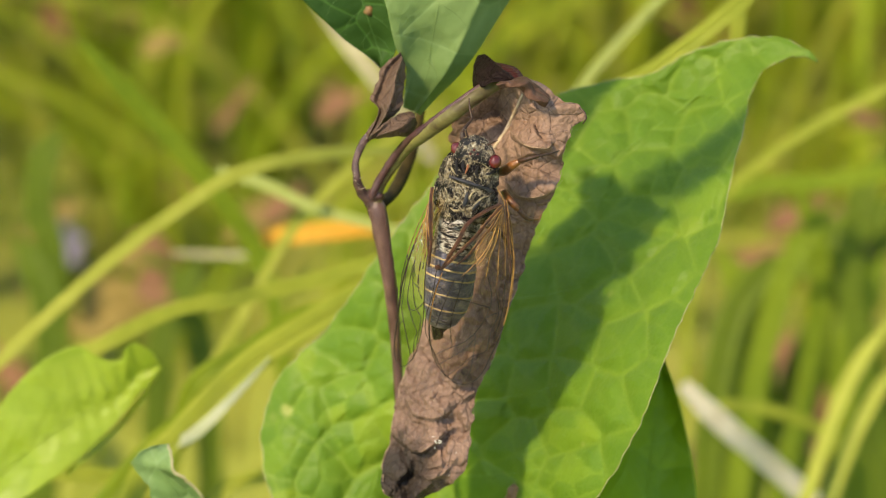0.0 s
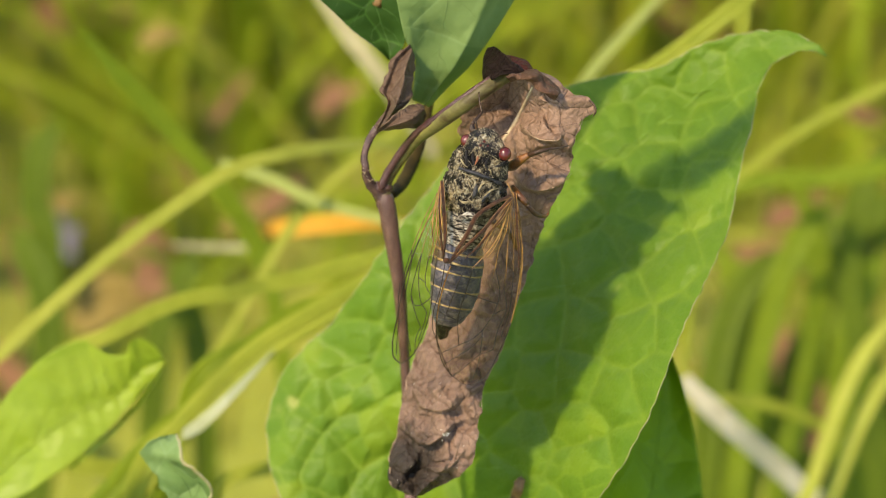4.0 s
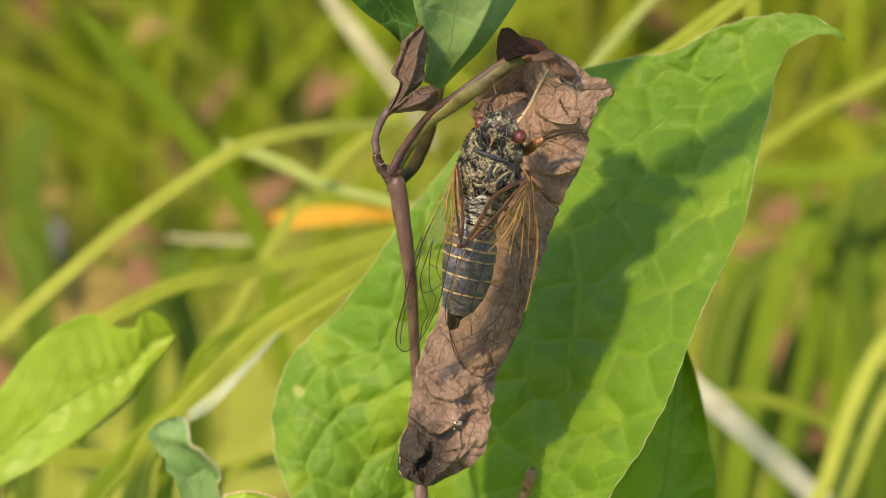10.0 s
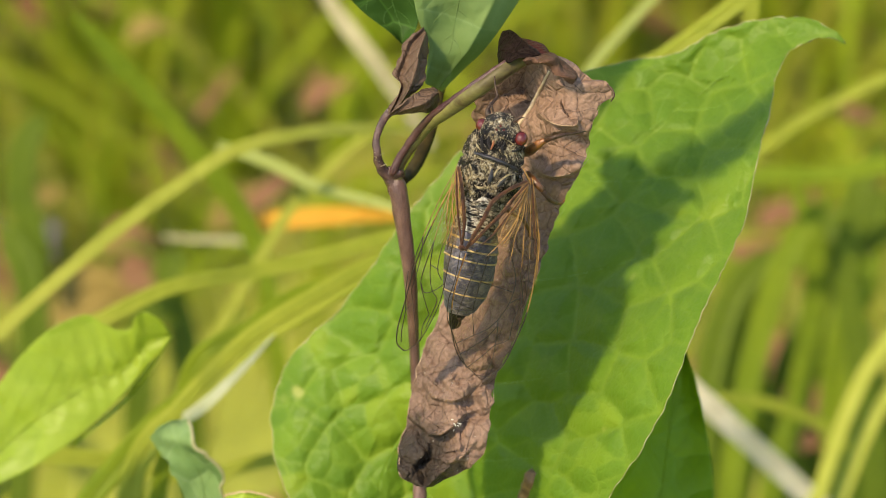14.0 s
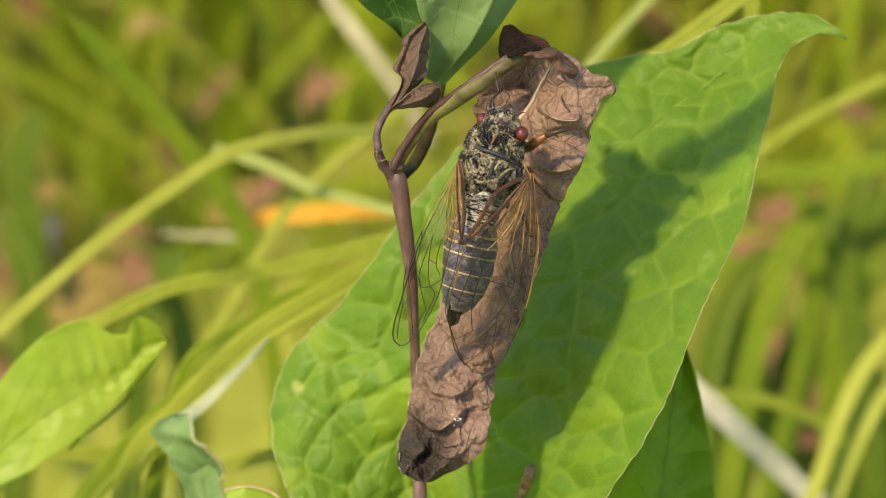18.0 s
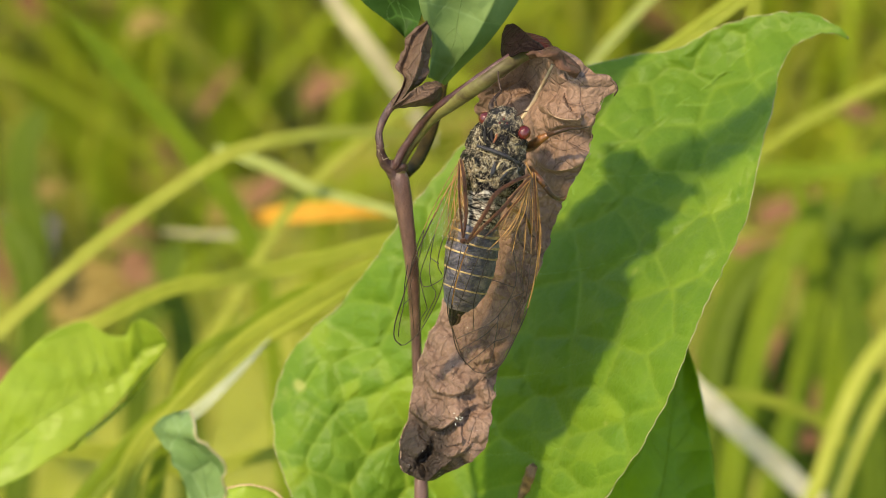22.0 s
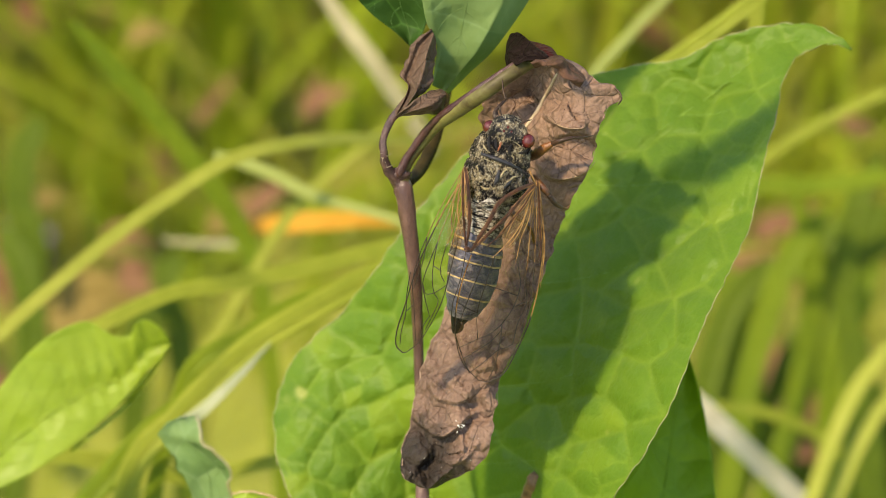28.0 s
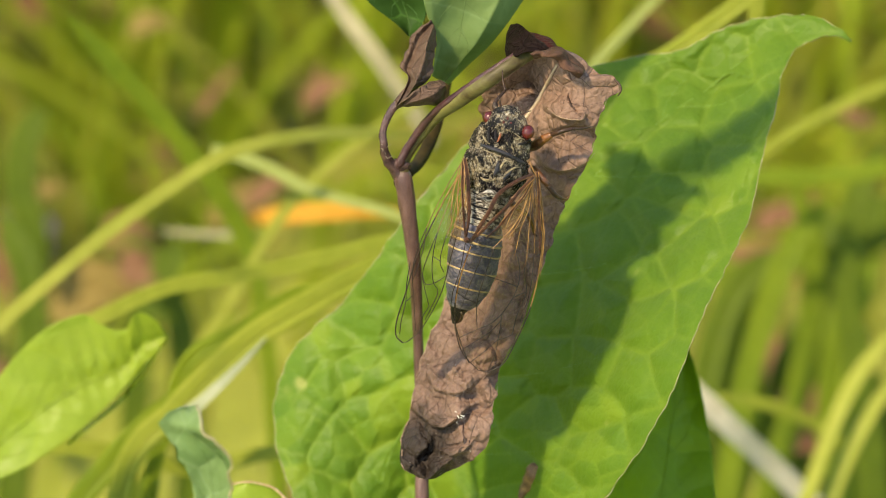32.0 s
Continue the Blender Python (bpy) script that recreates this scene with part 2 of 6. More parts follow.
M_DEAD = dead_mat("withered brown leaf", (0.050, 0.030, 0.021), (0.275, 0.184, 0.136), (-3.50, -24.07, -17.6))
M_DEAD_SMALL = dead_mat("withered brown leaflet", (0.040, 0.024, 0.018), (0.15, 0.098, 0.068))
M_ROLL = dead_mat("rolled brown leaf edge", (0.020, 0.010, 0.007), (0.13, 0.072, 0.048), False, 0.06)
M_DEAD_DARK = dead_mat("blackened withered leaf", (0.003, 0.002, 0.002), (0.016, 0.009, 0.007), False, 0.05)
M_WINE = dead_mat("wine red withered leaf", (0.010, 0.003, 0.003), (0.060, 0.011, 0.009), False, 0.1)
M_DOWN = plain_mat("whitish fluff", (0.6, 0.56, 0.48), (0.78, 0.75, 0.68), 900)
M_DEAD_RIB = plain_mat("dry midrib", (0.34, 0.25, 0.15), (0.52, 0.42, 0.28), 900)
M_DEAD_RIM = plain_mat("dry torn rim", (0.10, 0.055, 0.03), (0.38, 0.27, 0.18), 600)
M_STEM = plain_mat("purplish brown stem", (0.058, 0.029, 0.026), (0.175, 0.098, 0.078), 800, 0.3, 0.00025, 0.45, (0.30, 0.70), (1, 0.15, 1))
M_PETIOLE = plain_mat("greenish leaf stalk", (0.05, 0.03, 0.013), (0.215, 0.205, 0.06), 420, 0.5, 0.00010, 0.35, (0.34, 0.62), (0.18, 0.4, 1), 0.15)
M_TENDRIL = plain_mat("dark purplish tendril", (0.026, 0.012, 0.012), (0.12, 0.062, 0.053), 1000, 0.26, 0.0003, 0.55, (0.3, 0.7))
M_HIND_STEM = plain_mat("dark olive stem", (0.014, 0.011, 0.004), (0.050, 0.036, 0.010), 350, 0.7, 0.0001, 0.08)
M_STRAW_DULL = plain_mat("weathered straw", (0.24, 0.22, 0.11), (0.36, 0.33, 0.18), 120)
M_FLUSH = plain_mat("purple flushed stalk", (0.034, 0.014, 0.015), (0.095, 0.040, 0.036), 800, 0.33, 0.0003, 0.5, (0.3, 0.7), (0.5, 0.5, 1))
M_STRAW = plain_mat("dry straw", (0.62, 0.54, 0.38), (0.76, 0.68, 0.52), 260)

M_GRASS = grass_mat("yellow green grass", (0.215, 0.27, 0.025), (0.335, 0.37, 0.046))
M_GRASS_DEEP = grass_mat("deep green grass", (0.13, 0.20, 0.010), (0.21, 0.28, 0.016))
M_GRASS_PALE = grass_mat("pale green grass", (0.28, 0.33, 0.08), (0.38, 0.43, 0.13))
M_GRASS_WHITE = grass_mat("bleached grass", (0.36, 0.40, 0.23), (0.52, 0.55, 0.38), 0.25)
M_ORANGE = grass_mat("orange withered grass", (0.58, 0.29, 0.03), (0.74, 0.43, 0.06))
M_FIELD = grass_mat("meadow grass", (0.22, 0.34, 0.017), (0.42, 0.51, 0.042), 0.5, 0.55, [(0.0, (0.25, 0.33, 0.020)), (0.35, (0.37, 0.42, 0.034)), (0.72, (0.49, 0.48, 0.05)), (1.0, (0.46, 0.32, 0.13))])
# a darker copy of the grass, with shade put into its colour
M_GRASS_DARK = grass_mat("grass with shade in its colour", (0.085, 0.135, 0.010), (0.14, 0.20, 0.014))
M_GRASS_BRIGHT = grass_mat("bright yellow grass", (0.36, 0.40, 0.055), (0.50, 0.52, 0.10))
M_GRASS_GOLD = grass_mat("golden green grass", (0.29, 0.325, 0.04), (0.41, 0.43, 0.075))
M_OCHRE = grass_mat("ochre withered leaf", (0.20, 0.15, 0.04), (0.29, 0.21, 0.06), 0.2, 0.7)
M_LITTER = grass_mat("brown plant litter", (0.12, 0.06, 0.03), (0.30, 0.16, 0.08), 0.1, 0.8)
M_VIOLET = plain_mat("violet petal", (0.25, 0.21, 0.29), (0.34, 0.30, 0.38), 500, 0.6, 0.0001, 0.3, (0.3, 0.7), None, 0.3)


# ---- mesh helpers ----
def smooth_line(points, n):
    """A smooth line through the points, n steps in each span, that does not overshoot where spans differ in length."""
    p = [Vector(q) for q in points]
    p = [p[0] * 2 - p[1]] + p + [p[-1] * 2 - p[-2]]
    at = [0.0]
    for a, b in zip(p, p[1:]):
        at.append(at[-1] + max((b - a).length, 1e-6) ** 0.5)
    out = []
    for i in range(1, len(p) - 2):
        b, c, span = p[i], p[i + 1], at[i + 1] - at[i]
        m0 = ((b - p[i - 1]) / (at[i] - at[i - 1]) - (c - p[i - 1]) / (at[i + 1] - at[i - 1]) + (c - b) / span) * span
        m1 = ((c - b) / span - (p[i + 2] - b) / (at[i + 2] - at[i]) + (p[i + 2] - c) / (at[i + 2] - at[i + 1])) * span
        for k in range(n):
            t = k / n
            out.append(b * (2 * t**3 - 3 * t * t + 1) + m0 * (t**3 - 2 * t * t + t) + c * (3 * t * t - 2 * t**3) + m1 * (t**3 - t * t))
    return out + [p[-2].copy()]


def resample(points, n):
    """n + 1 places at even steps along a line."""
    gone = [0.0]
    for a, b in zip(points, points[1:]):
        gone.append(gone[-1] + (b - a).length)
    out, j = [], 0
    for i in range(n + 1):
        s = gone[-1] * i / n
        while j < len(points) - 2 and gone[j + 1] < s:
            j += 1
        f = (s - gone[j]) / max(gone[j + 1] - gone[j], 1e-9)
        out.append(points[j].lerp(points[j + 1], min(f, 1)))
    return out


def part(name, shape, material, parent=None, label=""):
    """One mesh object from vertices in millimetres and faces, under a thing or a part."""
    verts, faces = shape
    me = bpy.data.meshes.new(name)
    me.from_pydata([tuple(c * MM for c in v) for v in verts], [], faces)
    me.polygons.foreach_set("use_smooth", [True] * len(me.polygons))
    me.materials.append(material)
    me.update()
    ob = new(name, me)
    ob.parent = parent
    return tagged(ob, label) if label else ob


def thing(name, label, category, m=BENCH, group="", kind=""):
    ob = new(name)
    ob.empty_display_size = 0.01
    ob.matrix_world = m
    return tagged(ob, label, category, group, kind)


def tube(points, radii, sides=8, steps=4, bumps=0.0):
    """A round stalk along the points; radii at its points."""
    line = smooth_line(points, steps)
    rad = [v.x for v in smooth_line([(r, 0, 0) for r in radii], steps)] if len(radii) == len(points) else [radii[0]] * len(line)
    verts, faces = [], []
    side = Vector((0.31, 0.12, 0.94))
    for i, c in enumerate(line):
        d = (line[min(i + 1, len(line) - 1)] - line[max(i - 1, 0)]).normalized()
        side = (side - d * side.dot(d)).normalized()
        other = d.cross(side)
        for k in range(sides):
            a = 2 * math.pi * k / sides
            r = rad[i] * (1 + bumps * noise.noise(c * 0.9 + Vector((k, 0, 0))))
            verts.append(c + (side * math.cos(a) + other * math.sin(a)) * r)
    for i in range(len(line) - 1):
        for k in range(sides):
            a, b = i * sides + k, i * sides + (k + 1) % sides
            faces.append((a, b, b + sides, a + sides))
    faces.append(tuple(reversed(range(sides))))
    faces.append(tuple(range((len(line) - 1) * sides, len(line) * sides)))
    return verts, faces


def grass_shape(points, width, steps=8, fold=0.25, thick=0.12, face=None, tip=0.12, base=0.6):
    """A long keeled blade; its width swells after the base and runs out to a point at the last place."""
    line = smooth_line(points, steps)
    n = len(line)
    verts, faces = [], []
    face = Vector(face) if face else Vector((0, 0, 1))
    for i, c in enumerate(line):
        t = i / (n - 1)
        d = (line[min(i + 1, n - 1)] - line[max(i - 1, 0)]).normalized()
        s = d.cross(face)
        s = s.normalized() if s.length > 1e-4 else Vector((1, 0, 0))
        up = s.cross(d)
        w = width * 0.5 * min(base + (1 - base) * min(t * 4, 1), 1) * min(1, ((1 - t) / max(tip, 1e-6)) ** 0.7 + 0.02)
        for q, h in ((-1, fold), (-0.5, fold * 0.35), (0, -0.12), (0.5, fold * 0.35), (1, fold)):
            verts.append(c + s * w * q + up * h * w)
        for q, h in ((1, fold), (0, -0.12), (-1, fold)):
            verts.append(c + s * w * q * 0.97 + up * (h * w - thick))
    for i in range(n - 1):
        for k in range(8):
            a, b = i * 8 + k, i * 8 + (k + 1) % 8
            faces.append((a, b, b + 8, a + 8))
    faces.append(tuple(reversed(range(8))))
    return verts, faces


def blade_shape(left, right, nu=60, nv=36, cup=0.0, quilt=0.0, quilt_size=5.0, wave=0.0, thick=0.25, extra=None, seed=0.0, ragged=0.0, by_span=False):
    """A leaf blade between two margins, from base to tip, cupped across, quilted between its veins and with a thickness."""
    a, b = resample(smooth_line(left, 10), nu), resample(smooth_line(right, 10), nu)
    if by_span:
        n = nu // (len(left) - 1)
        a, b = smooth_line(left, n), smooth_line(right, n)
        nu = len(a) - 1
    top, under = [], []
    for i in range(nu + 1):
        for j in range(nv + 1):
            t = j / nv
            p = a[i].lerp(b[i], t)
            edge = 4 * t * (1 - t)
            if ragged and j in (0, nv):
                p = p + (a[i] - b[i]).normalized() * ragged * noise.noise(p * 0.9 + Vector((seed, 3, 1)))
            h = -cup * edge
            if quilt:
                f = noise.voronoi(Vector((p.x, p.y, seed)) / quilt_size)[0]
                g = noise.voronoi(Vector((p.x, p.y, seed + 9)) / (quilt_size * 2.3))[0]
                h += quilt * (min((f[1] - f[0]) * 1.8, 1.0) * 0.7 + min((g[1] - g[0]) * 1.8, 1.0) * 0.9) * min(edge * 3, 1)
            if wave:
                h += wave * noise.noise(Vector((p.x * 0.12, p.y * 0.12, seed + 5)))
            if extra:
                h += extra(i / nu, t, p)
            top.append(p + Vector((0, 0, h)))
            under.append(p + Vector((0, 0, h - thick)))
    n, row = len(top), nv + 1
    faces = []
    for i in range(nu):
        for j in range(nv):
            q = i * row + j
            faces.append((q, q + 1, q + row + 1, q + row))
            faces.append((n + q, n + q + row, n + q + row + 1, n + q + 1))
        for q, flip in ((i * row, False), (i * row + nv, True)):
            f = (q, q + row, n + q + row, n + q)
            faces.append(tuple(reversed(f)) if flip else f)
    for j in range(nv):
        for q, flip in ((j, True), (nu * row + j, False)):
            f = (q, q + 1, n + q + 1, n + q)
            faces.append(f if not flip else tuple(reversed(f)))
    return top + under, faces


def on_blade(shape, nu, nv, s, t):
    """The place on a blade's upper side at the share s from base to tip and t from margin to margin."""
    i, j = min(max(s, 0), 1) * nu, min(max(t, 0), 1) * nv
    i0, j0 = min(int(i), nu - 1), min(int(j), nv - 1)
    v, row = shape[0], nv + 1
    lo = v[i0 * row + j0].lerp(v[i0 * row + j0 + 1], j - j0)
    hi = v[(i0 + 1) * row + j0].lerp(v[(i0 + 1) * row + j0 + 1], j - j0)
    return lo.lerp(hi, i - i0)


def lie_on(shape, points, lift=0.0):
    """The points moved in depth onto the nearest place of a blade's upper side."""
    top = np.array([v[:] for v in shape[0][: len(shape[0]) // 2]])
    out = []
    for p in points:
        q = top[np.argmin((top[:, 0] - p[0]) ** 2 + (top[:, 1] - p[1]) ** 2)]
        out.append(Vector((p[0], p[1], q[2] + lift)))
    return out


def ribs(parent, shape, nu, nv, middle, pairs, material, wide=0.35, lift=0.02, reach=0.92):
    """The midrib and the side ribs of a blade, each a part of it. middle: where the midrib lies across."""
    line = [on_blade(shape, nu, nv, s / 24, middle) + Vector((0, 0, lift)) for s in range(25)]
    part("midrib", tube(line, [wide * (1 - 0.75 * k / 24) for k in range(25)], 6, 1), material, parent)
    for k in range(pairs):
        s0 = 0.06 + 0.80 * k / pairs
        for side in (0, 1):
            end = 1 - reach if side == 0 else reach
            pts = []
            for q in range(41):
                f = q / 40
                pts.append(on_blade(shape, nu, nv, s0 + 0.03 * side + (0.10 + 0.09 * f) * f, middle + (end - middle) * f) + Vector((0, 0, lift * 0.5)))
            part("side_rib", tube(pts, [wide * 0.5 * (1 - 0.8 * q / 40) for q in range(41)], 5, 1), material, parent)


# ---- ground ----
def ground_shape():
    """One sheet, fine near the plants and coarse far off, to the horizon."""
    near = [i * 25.0 for i in range(-40, 61)]
    xs = [-600000, -60000, -6000, -2000] + near + [2600, 6000, 60000, 600000]
    verts = []
    for y in xs:
        for x in xs:
            h = 14 * noise.noise(Vector((x * 0.006, y * 0.006, 0))) + 5 * noise.noise(Vector((x * 0.03, y * 0.03, 4))) if abs(x) < 2000 and abs(y) < 2000 else 0
            verts.append(Vector((x, y, h)))
    n = len(xs)
    return verts, [(j * n + i, j * n + i + 1, (j + 1) * n + i + 1, (j + 1) * n + i) for j in range(n - 1) for i in range(n - 1)]


M_GROUND = blank("meadow soil")
_nt = M_GROUND.node_tree
_c = ramp(_nt, noise_tex(_nt, 14, 5), [(0.30, (0.17, 0.135, 0.05)), (0.45, (0.26, 0.28, 0.045)), (0.62, (0.38, 0.42, 0.055)), (0.8, (0.30, 0.20, 0.11))])
_c = blend(_nt, 0.45, _c, ramp(_nt, noise_tex(_nt, 1.6, 5), [(0.35, (0.15, 0.19, 0.03)), (0.5, (0.34, 0.38, 0.05)), (0.65, (0.25, 0.18, 0.085))]))
finish(M_GROUND, _c, 0.9, noise_tex(_nt, 260, 5), 0.004)
ground = part("ground", ground_shape(), M_GROUND)
tagged(ground, "mossy yellow-green meadow ground with litter", "ground", kind="structure")

# ---- the vine with its leaves ----
vine = thing("vine", "purplish brown vine with withered and green leaves", "vine")
part("main_stem", tube([(-15.42, -164.19, -170), (-5.98, -75.45, -80), (-2.71, -36.08, -32), (-2.48, -27.89, -24.8), (-2.81, -19.10, -27.2), (-3.11, -10.10, -24.8), (-3.58, -1.82, -20), (-4.31, 3.81, -17.6), (-4.86, 7.42, -16.4), (-5.18, 8.54, -16.4), (-5.30, 9.17, -16.4)],
    [1.2, 1.0, 0.9, 0.8, 0.55, 0.58, 0.75, 0.92, 1.05, 0.8, 0.1], 14, 7, 0.10), M_STEM, vine)
part("node", tube([(-6.36, 8.92, -16.4), (-5.86, 9.03, -15.92), (-4.98, 8.97, -15.92), (-4.37, 8.79, -16.4)], [0.5, 0.8, 0.85, 0.55], 14, 5, 0.35), M_TENDRIL, vine, "swollen purplish stem node")
part("leaf_stalk", tube([(-4.56, 5.68, -16.88), (-4.80, 7.42, -16.4), (-4.92, 8.91, -15.92), (-4.10, 10.63, -15.2), (-2.60, 12.71, -14), (-0.99, 14.56, -11.6), (0.98, 15.89, -9.2), (4.02, 17.93, -6.5), (7.07, 20.05, -6.2), (8.68, 21.08, -7.4), (10.21, 21.59, -10.4)],
    [0.55, 0.76, 0.64, 0.52, 0.54, 0.72, 0.84, 0.88, 0.86, 0.8, 0.45], 16, 7, 0.05), M_PETIOLE, vine, "thick greenish leaf stalk with purple flush")
part("flush", tube([(-5.42, 8.53, -15.68), (-5.28, 9.26, -15.08), (-4.47, 10.87, -14.6), (-3.05, 12.90, -13.4), (-1.27, 14.92, -10.95), (0.74, 16.32, -8.75), (3.70, 18.45, -6.3), (6.70, 20.52, -6.0), (8.25, 21.55, -7.4)],
    [0.2, 0.45, 0.45, 0.44, 0.44, 0.44, 0.43, 0.40, 0.3], 10, 7, 0.25), M_FLUSH, vine, "purple ridge along the stalk")
part("flush", tube([(-0.64, 14.08, -11.3), (1.34, 15.42, -8.9), (4.27, 17.46, -6.3), (7.19, 19.53, -6.1), (8.57, 20.52, -7.2)],
    [0.06, 0.18, 0.2, 0.18, 0.12], 10, 7, 0.25), M_FLUSH, vine, "purple line under the stalk")
part("tendril", tube([(-4.99, 5.99, -16.88), (-5.36, 7.67, -16.4), (-5.98, 8.78, -15.8), (-6.59, 9.52, -15.2), (-7.07, 11.10, -14), (-7.13, 12.78, -14), (-6.57, 14.45, -14), (-5.64, 15.69, -14), (-4.48, 16.73, -15.2), (-3.36, 17.48, -15.2)],
    [0.5, 0.75, 0.68, 0.58, 0.44, 0.40, 0.44, 0.52, 0.54, 0.45], 12, 7, 0.3), M_TENDRIL, vine)
part("hind_stem", tube([(-4.53, 8.11, -20), (-3.30, 9.47, -24.8), (-1.92, 12.23, -28.4), (-0.90, 15.15, -29.6), (-0.13, 18.73, -30.8), (1.03, 24.46, -29.6), (2.94, 32.00, -27.2), (4.22, 37.11, -27.2)],
    [0.6, 0.7, 0.75, 0.6, 0.55, 0.55, 0.55, 0.5], 10, 5, 0.10), M_HIND_STEM, vine)
for k in range(7):
    a = smooth_line([(-6.70, 9.68, -14), (-7.13, 11.85, -14), (-6.82, 14.02, -14), (-5.21, 16.06, -14)], 8)[k % 24]
    d = Vector((random.uniform(-1, 1), random.uniform(-0.6, 0.6), random.uniform(-0.2, 1))).normalized()
    part("hair", tube([a, a + d * 0.7, a + d * random.uniform(0.9, 1.3) + Vector((0, -0.1, 0))], [0.035, 0.025, 0.01], 4, 2), M_DEAD_RIB, vine)

# withered leaf on which the cicada sits
DL = [(8.98, 21.35, -10.4), (7.02, 20.14, -11), (5.17, 18.52, -10.4), (3.59, 15.83, -12.8), (3.99, 11.91, -16.4), (3.02, 6.35, -20), (1.01, -0.57, -22.4), (-0.13, -6.57, -22.4), (-1.64, -10.05, -22.4), (-3.09, -14.43, -21.2), (-4.16, -19.48, -21.2), (-4.90, -21.94, -20), (-4.89, -24.14, -18.8), (-2.88, -25.57, -17.6)]
DR = [(10.92, 21.53, -9.2), (12.6, 21.5, -7.5), (14.7, 20.4, -6.3), (15.8, 18.9, -6), (17.2, 18.7, -5), (18.2, 18.2, -4.6), (18.3, 17.2, -4.8), (17.2, 16.2, -5.2), (16.1, 13.6, -6), (15.85, 11.6, -7), (15.2, 9.5, -8), (13.1, 5.6, -10.4), (11.26, 0.06, -12.8), (9.55, -4.90, -14), (7.94, -9.24, -14), (5.85, -13.87, -15.2), (5.29, -17.97, -15.2), (4.48, -22.08, -15.2), (-1.13, -25.70, -17.6)]


SPECKS = []


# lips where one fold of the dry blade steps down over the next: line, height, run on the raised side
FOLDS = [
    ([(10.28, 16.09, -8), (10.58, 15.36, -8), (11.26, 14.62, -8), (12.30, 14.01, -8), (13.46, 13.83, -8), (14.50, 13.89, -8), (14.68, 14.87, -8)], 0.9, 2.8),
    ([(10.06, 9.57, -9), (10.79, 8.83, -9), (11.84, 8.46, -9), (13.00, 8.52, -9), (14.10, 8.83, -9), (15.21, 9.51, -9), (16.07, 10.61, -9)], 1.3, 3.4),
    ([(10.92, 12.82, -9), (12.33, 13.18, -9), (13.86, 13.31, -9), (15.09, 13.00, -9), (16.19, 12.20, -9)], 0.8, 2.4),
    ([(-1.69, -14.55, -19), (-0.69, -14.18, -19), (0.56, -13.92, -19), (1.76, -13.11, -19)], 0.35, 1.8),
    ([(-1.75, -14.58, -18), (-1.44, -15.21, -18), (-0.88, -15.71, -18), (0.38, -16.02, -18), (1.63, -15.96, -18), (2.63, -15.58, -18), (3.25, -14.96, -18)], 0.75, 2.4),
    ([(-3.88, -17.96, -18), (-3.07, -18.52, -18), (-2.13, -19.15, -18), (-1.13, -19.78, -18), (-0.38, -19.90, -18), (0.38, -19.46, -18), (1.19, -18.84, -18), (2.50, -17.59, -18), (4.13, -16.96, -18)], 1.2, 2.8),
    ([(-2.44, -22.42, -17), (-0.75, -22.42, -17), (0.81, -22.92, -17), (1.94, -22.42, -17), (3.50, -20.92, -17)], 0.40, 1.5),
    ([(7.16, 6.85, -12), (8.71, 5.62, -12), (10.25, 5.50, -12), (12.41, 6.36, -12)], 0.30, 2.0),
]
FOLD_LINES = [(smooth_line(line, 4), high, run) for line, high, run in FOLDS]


def fold_step(p, line, high, run):
    """Height of one fold lip at p: it rises slowly towards the lip and drops sharply past it."""
    best, side, share = 1e9, 1.0, 0.0
    n = len(line) - 1
    for i in range(n):
        a, b = line[i], line[i + 1]
        dx, dy = b.x - a.x, b.y - a.y
        f = min(max(((p.x - a.x) * dx + (p.y - a.y) * dy) / (dx * dx + dy * dy), 0), 1)
        ex, ey = p.x - a.x - f * dx, p.y - a.y - f * dy
        d = ex * ex + ey * ey
        if d < best:
            best, side, share = d, dx * ey - dy * ex, (i + f) / n
    d = math.sqrt(best)
    if d > 3 * run:
        return 0.0
    taper = min(1.0, 5 * share + 0.1, 5 * (1 - share) + 0.1)
    return high * taper * (math.exp(-((d / run) ** 1.5)) if side > 0 else math.exp(-((d / 0.16) ** 2)))


def dead_relief(s, t, p):
    h = 0.25 * math.sin(t * 9 + s * 3)
    for line, high, run in FOLD_LINES:
        h += 1.7 * fold_step(p, line, high, run)
    h -= 6.0 * max(0.0, 1 - abs(t - 0.40) / (0.40 if t < 0.40 else 0.30)) * math.exp(-((s - 0.115) / 0.075) ** 2)
    wob = 0.5 * noise.noise(p * 0.5)
    h -= 2.8 * math.exp(-((s - 0.93 + 0.05 * wob) / 0.045) ** 2 - ((t - 0.44 + 0.25 * wob) / 0.12) ** 2)
    h += 0.9 * math.exp(-((s - 0.925) / 0.05) ** 2 - ((t - 0.72) / 0.08) ** 2)
    h -= 1.8 * math.exp(-((s - 0.795) / 0.016) ** 2 - ((t - 0.74) / 0.14) ** 2)
    h -= 1.0 * math.exp(-((p.x - 3.5) / 1.6) ** 2 - ((p.y + 17.6) / 1.5) ** 2)
    # dry puckers between the veins
    f, q = noise.voronoi(Vector((p.x + 0.5 * wob, p.y * 1.1, 2.0)) / 2.9)
    d = (f[1] - f[0]) * (f[1] + f[0]) / max(2 * (q[1] - q[0]).length, 1e-6)
    h += (0.16 + 0.67 * min(max((4 - p.y) / 8, 0), 1)) * (1 - (1 - min(d / 0.42, 1)) ** 2)
    h += (0.12 if p.y > 4 else 0.20) * noise.noise(p * 1.3) + 0.08 * noise.noise(p * 3.1)
    return h


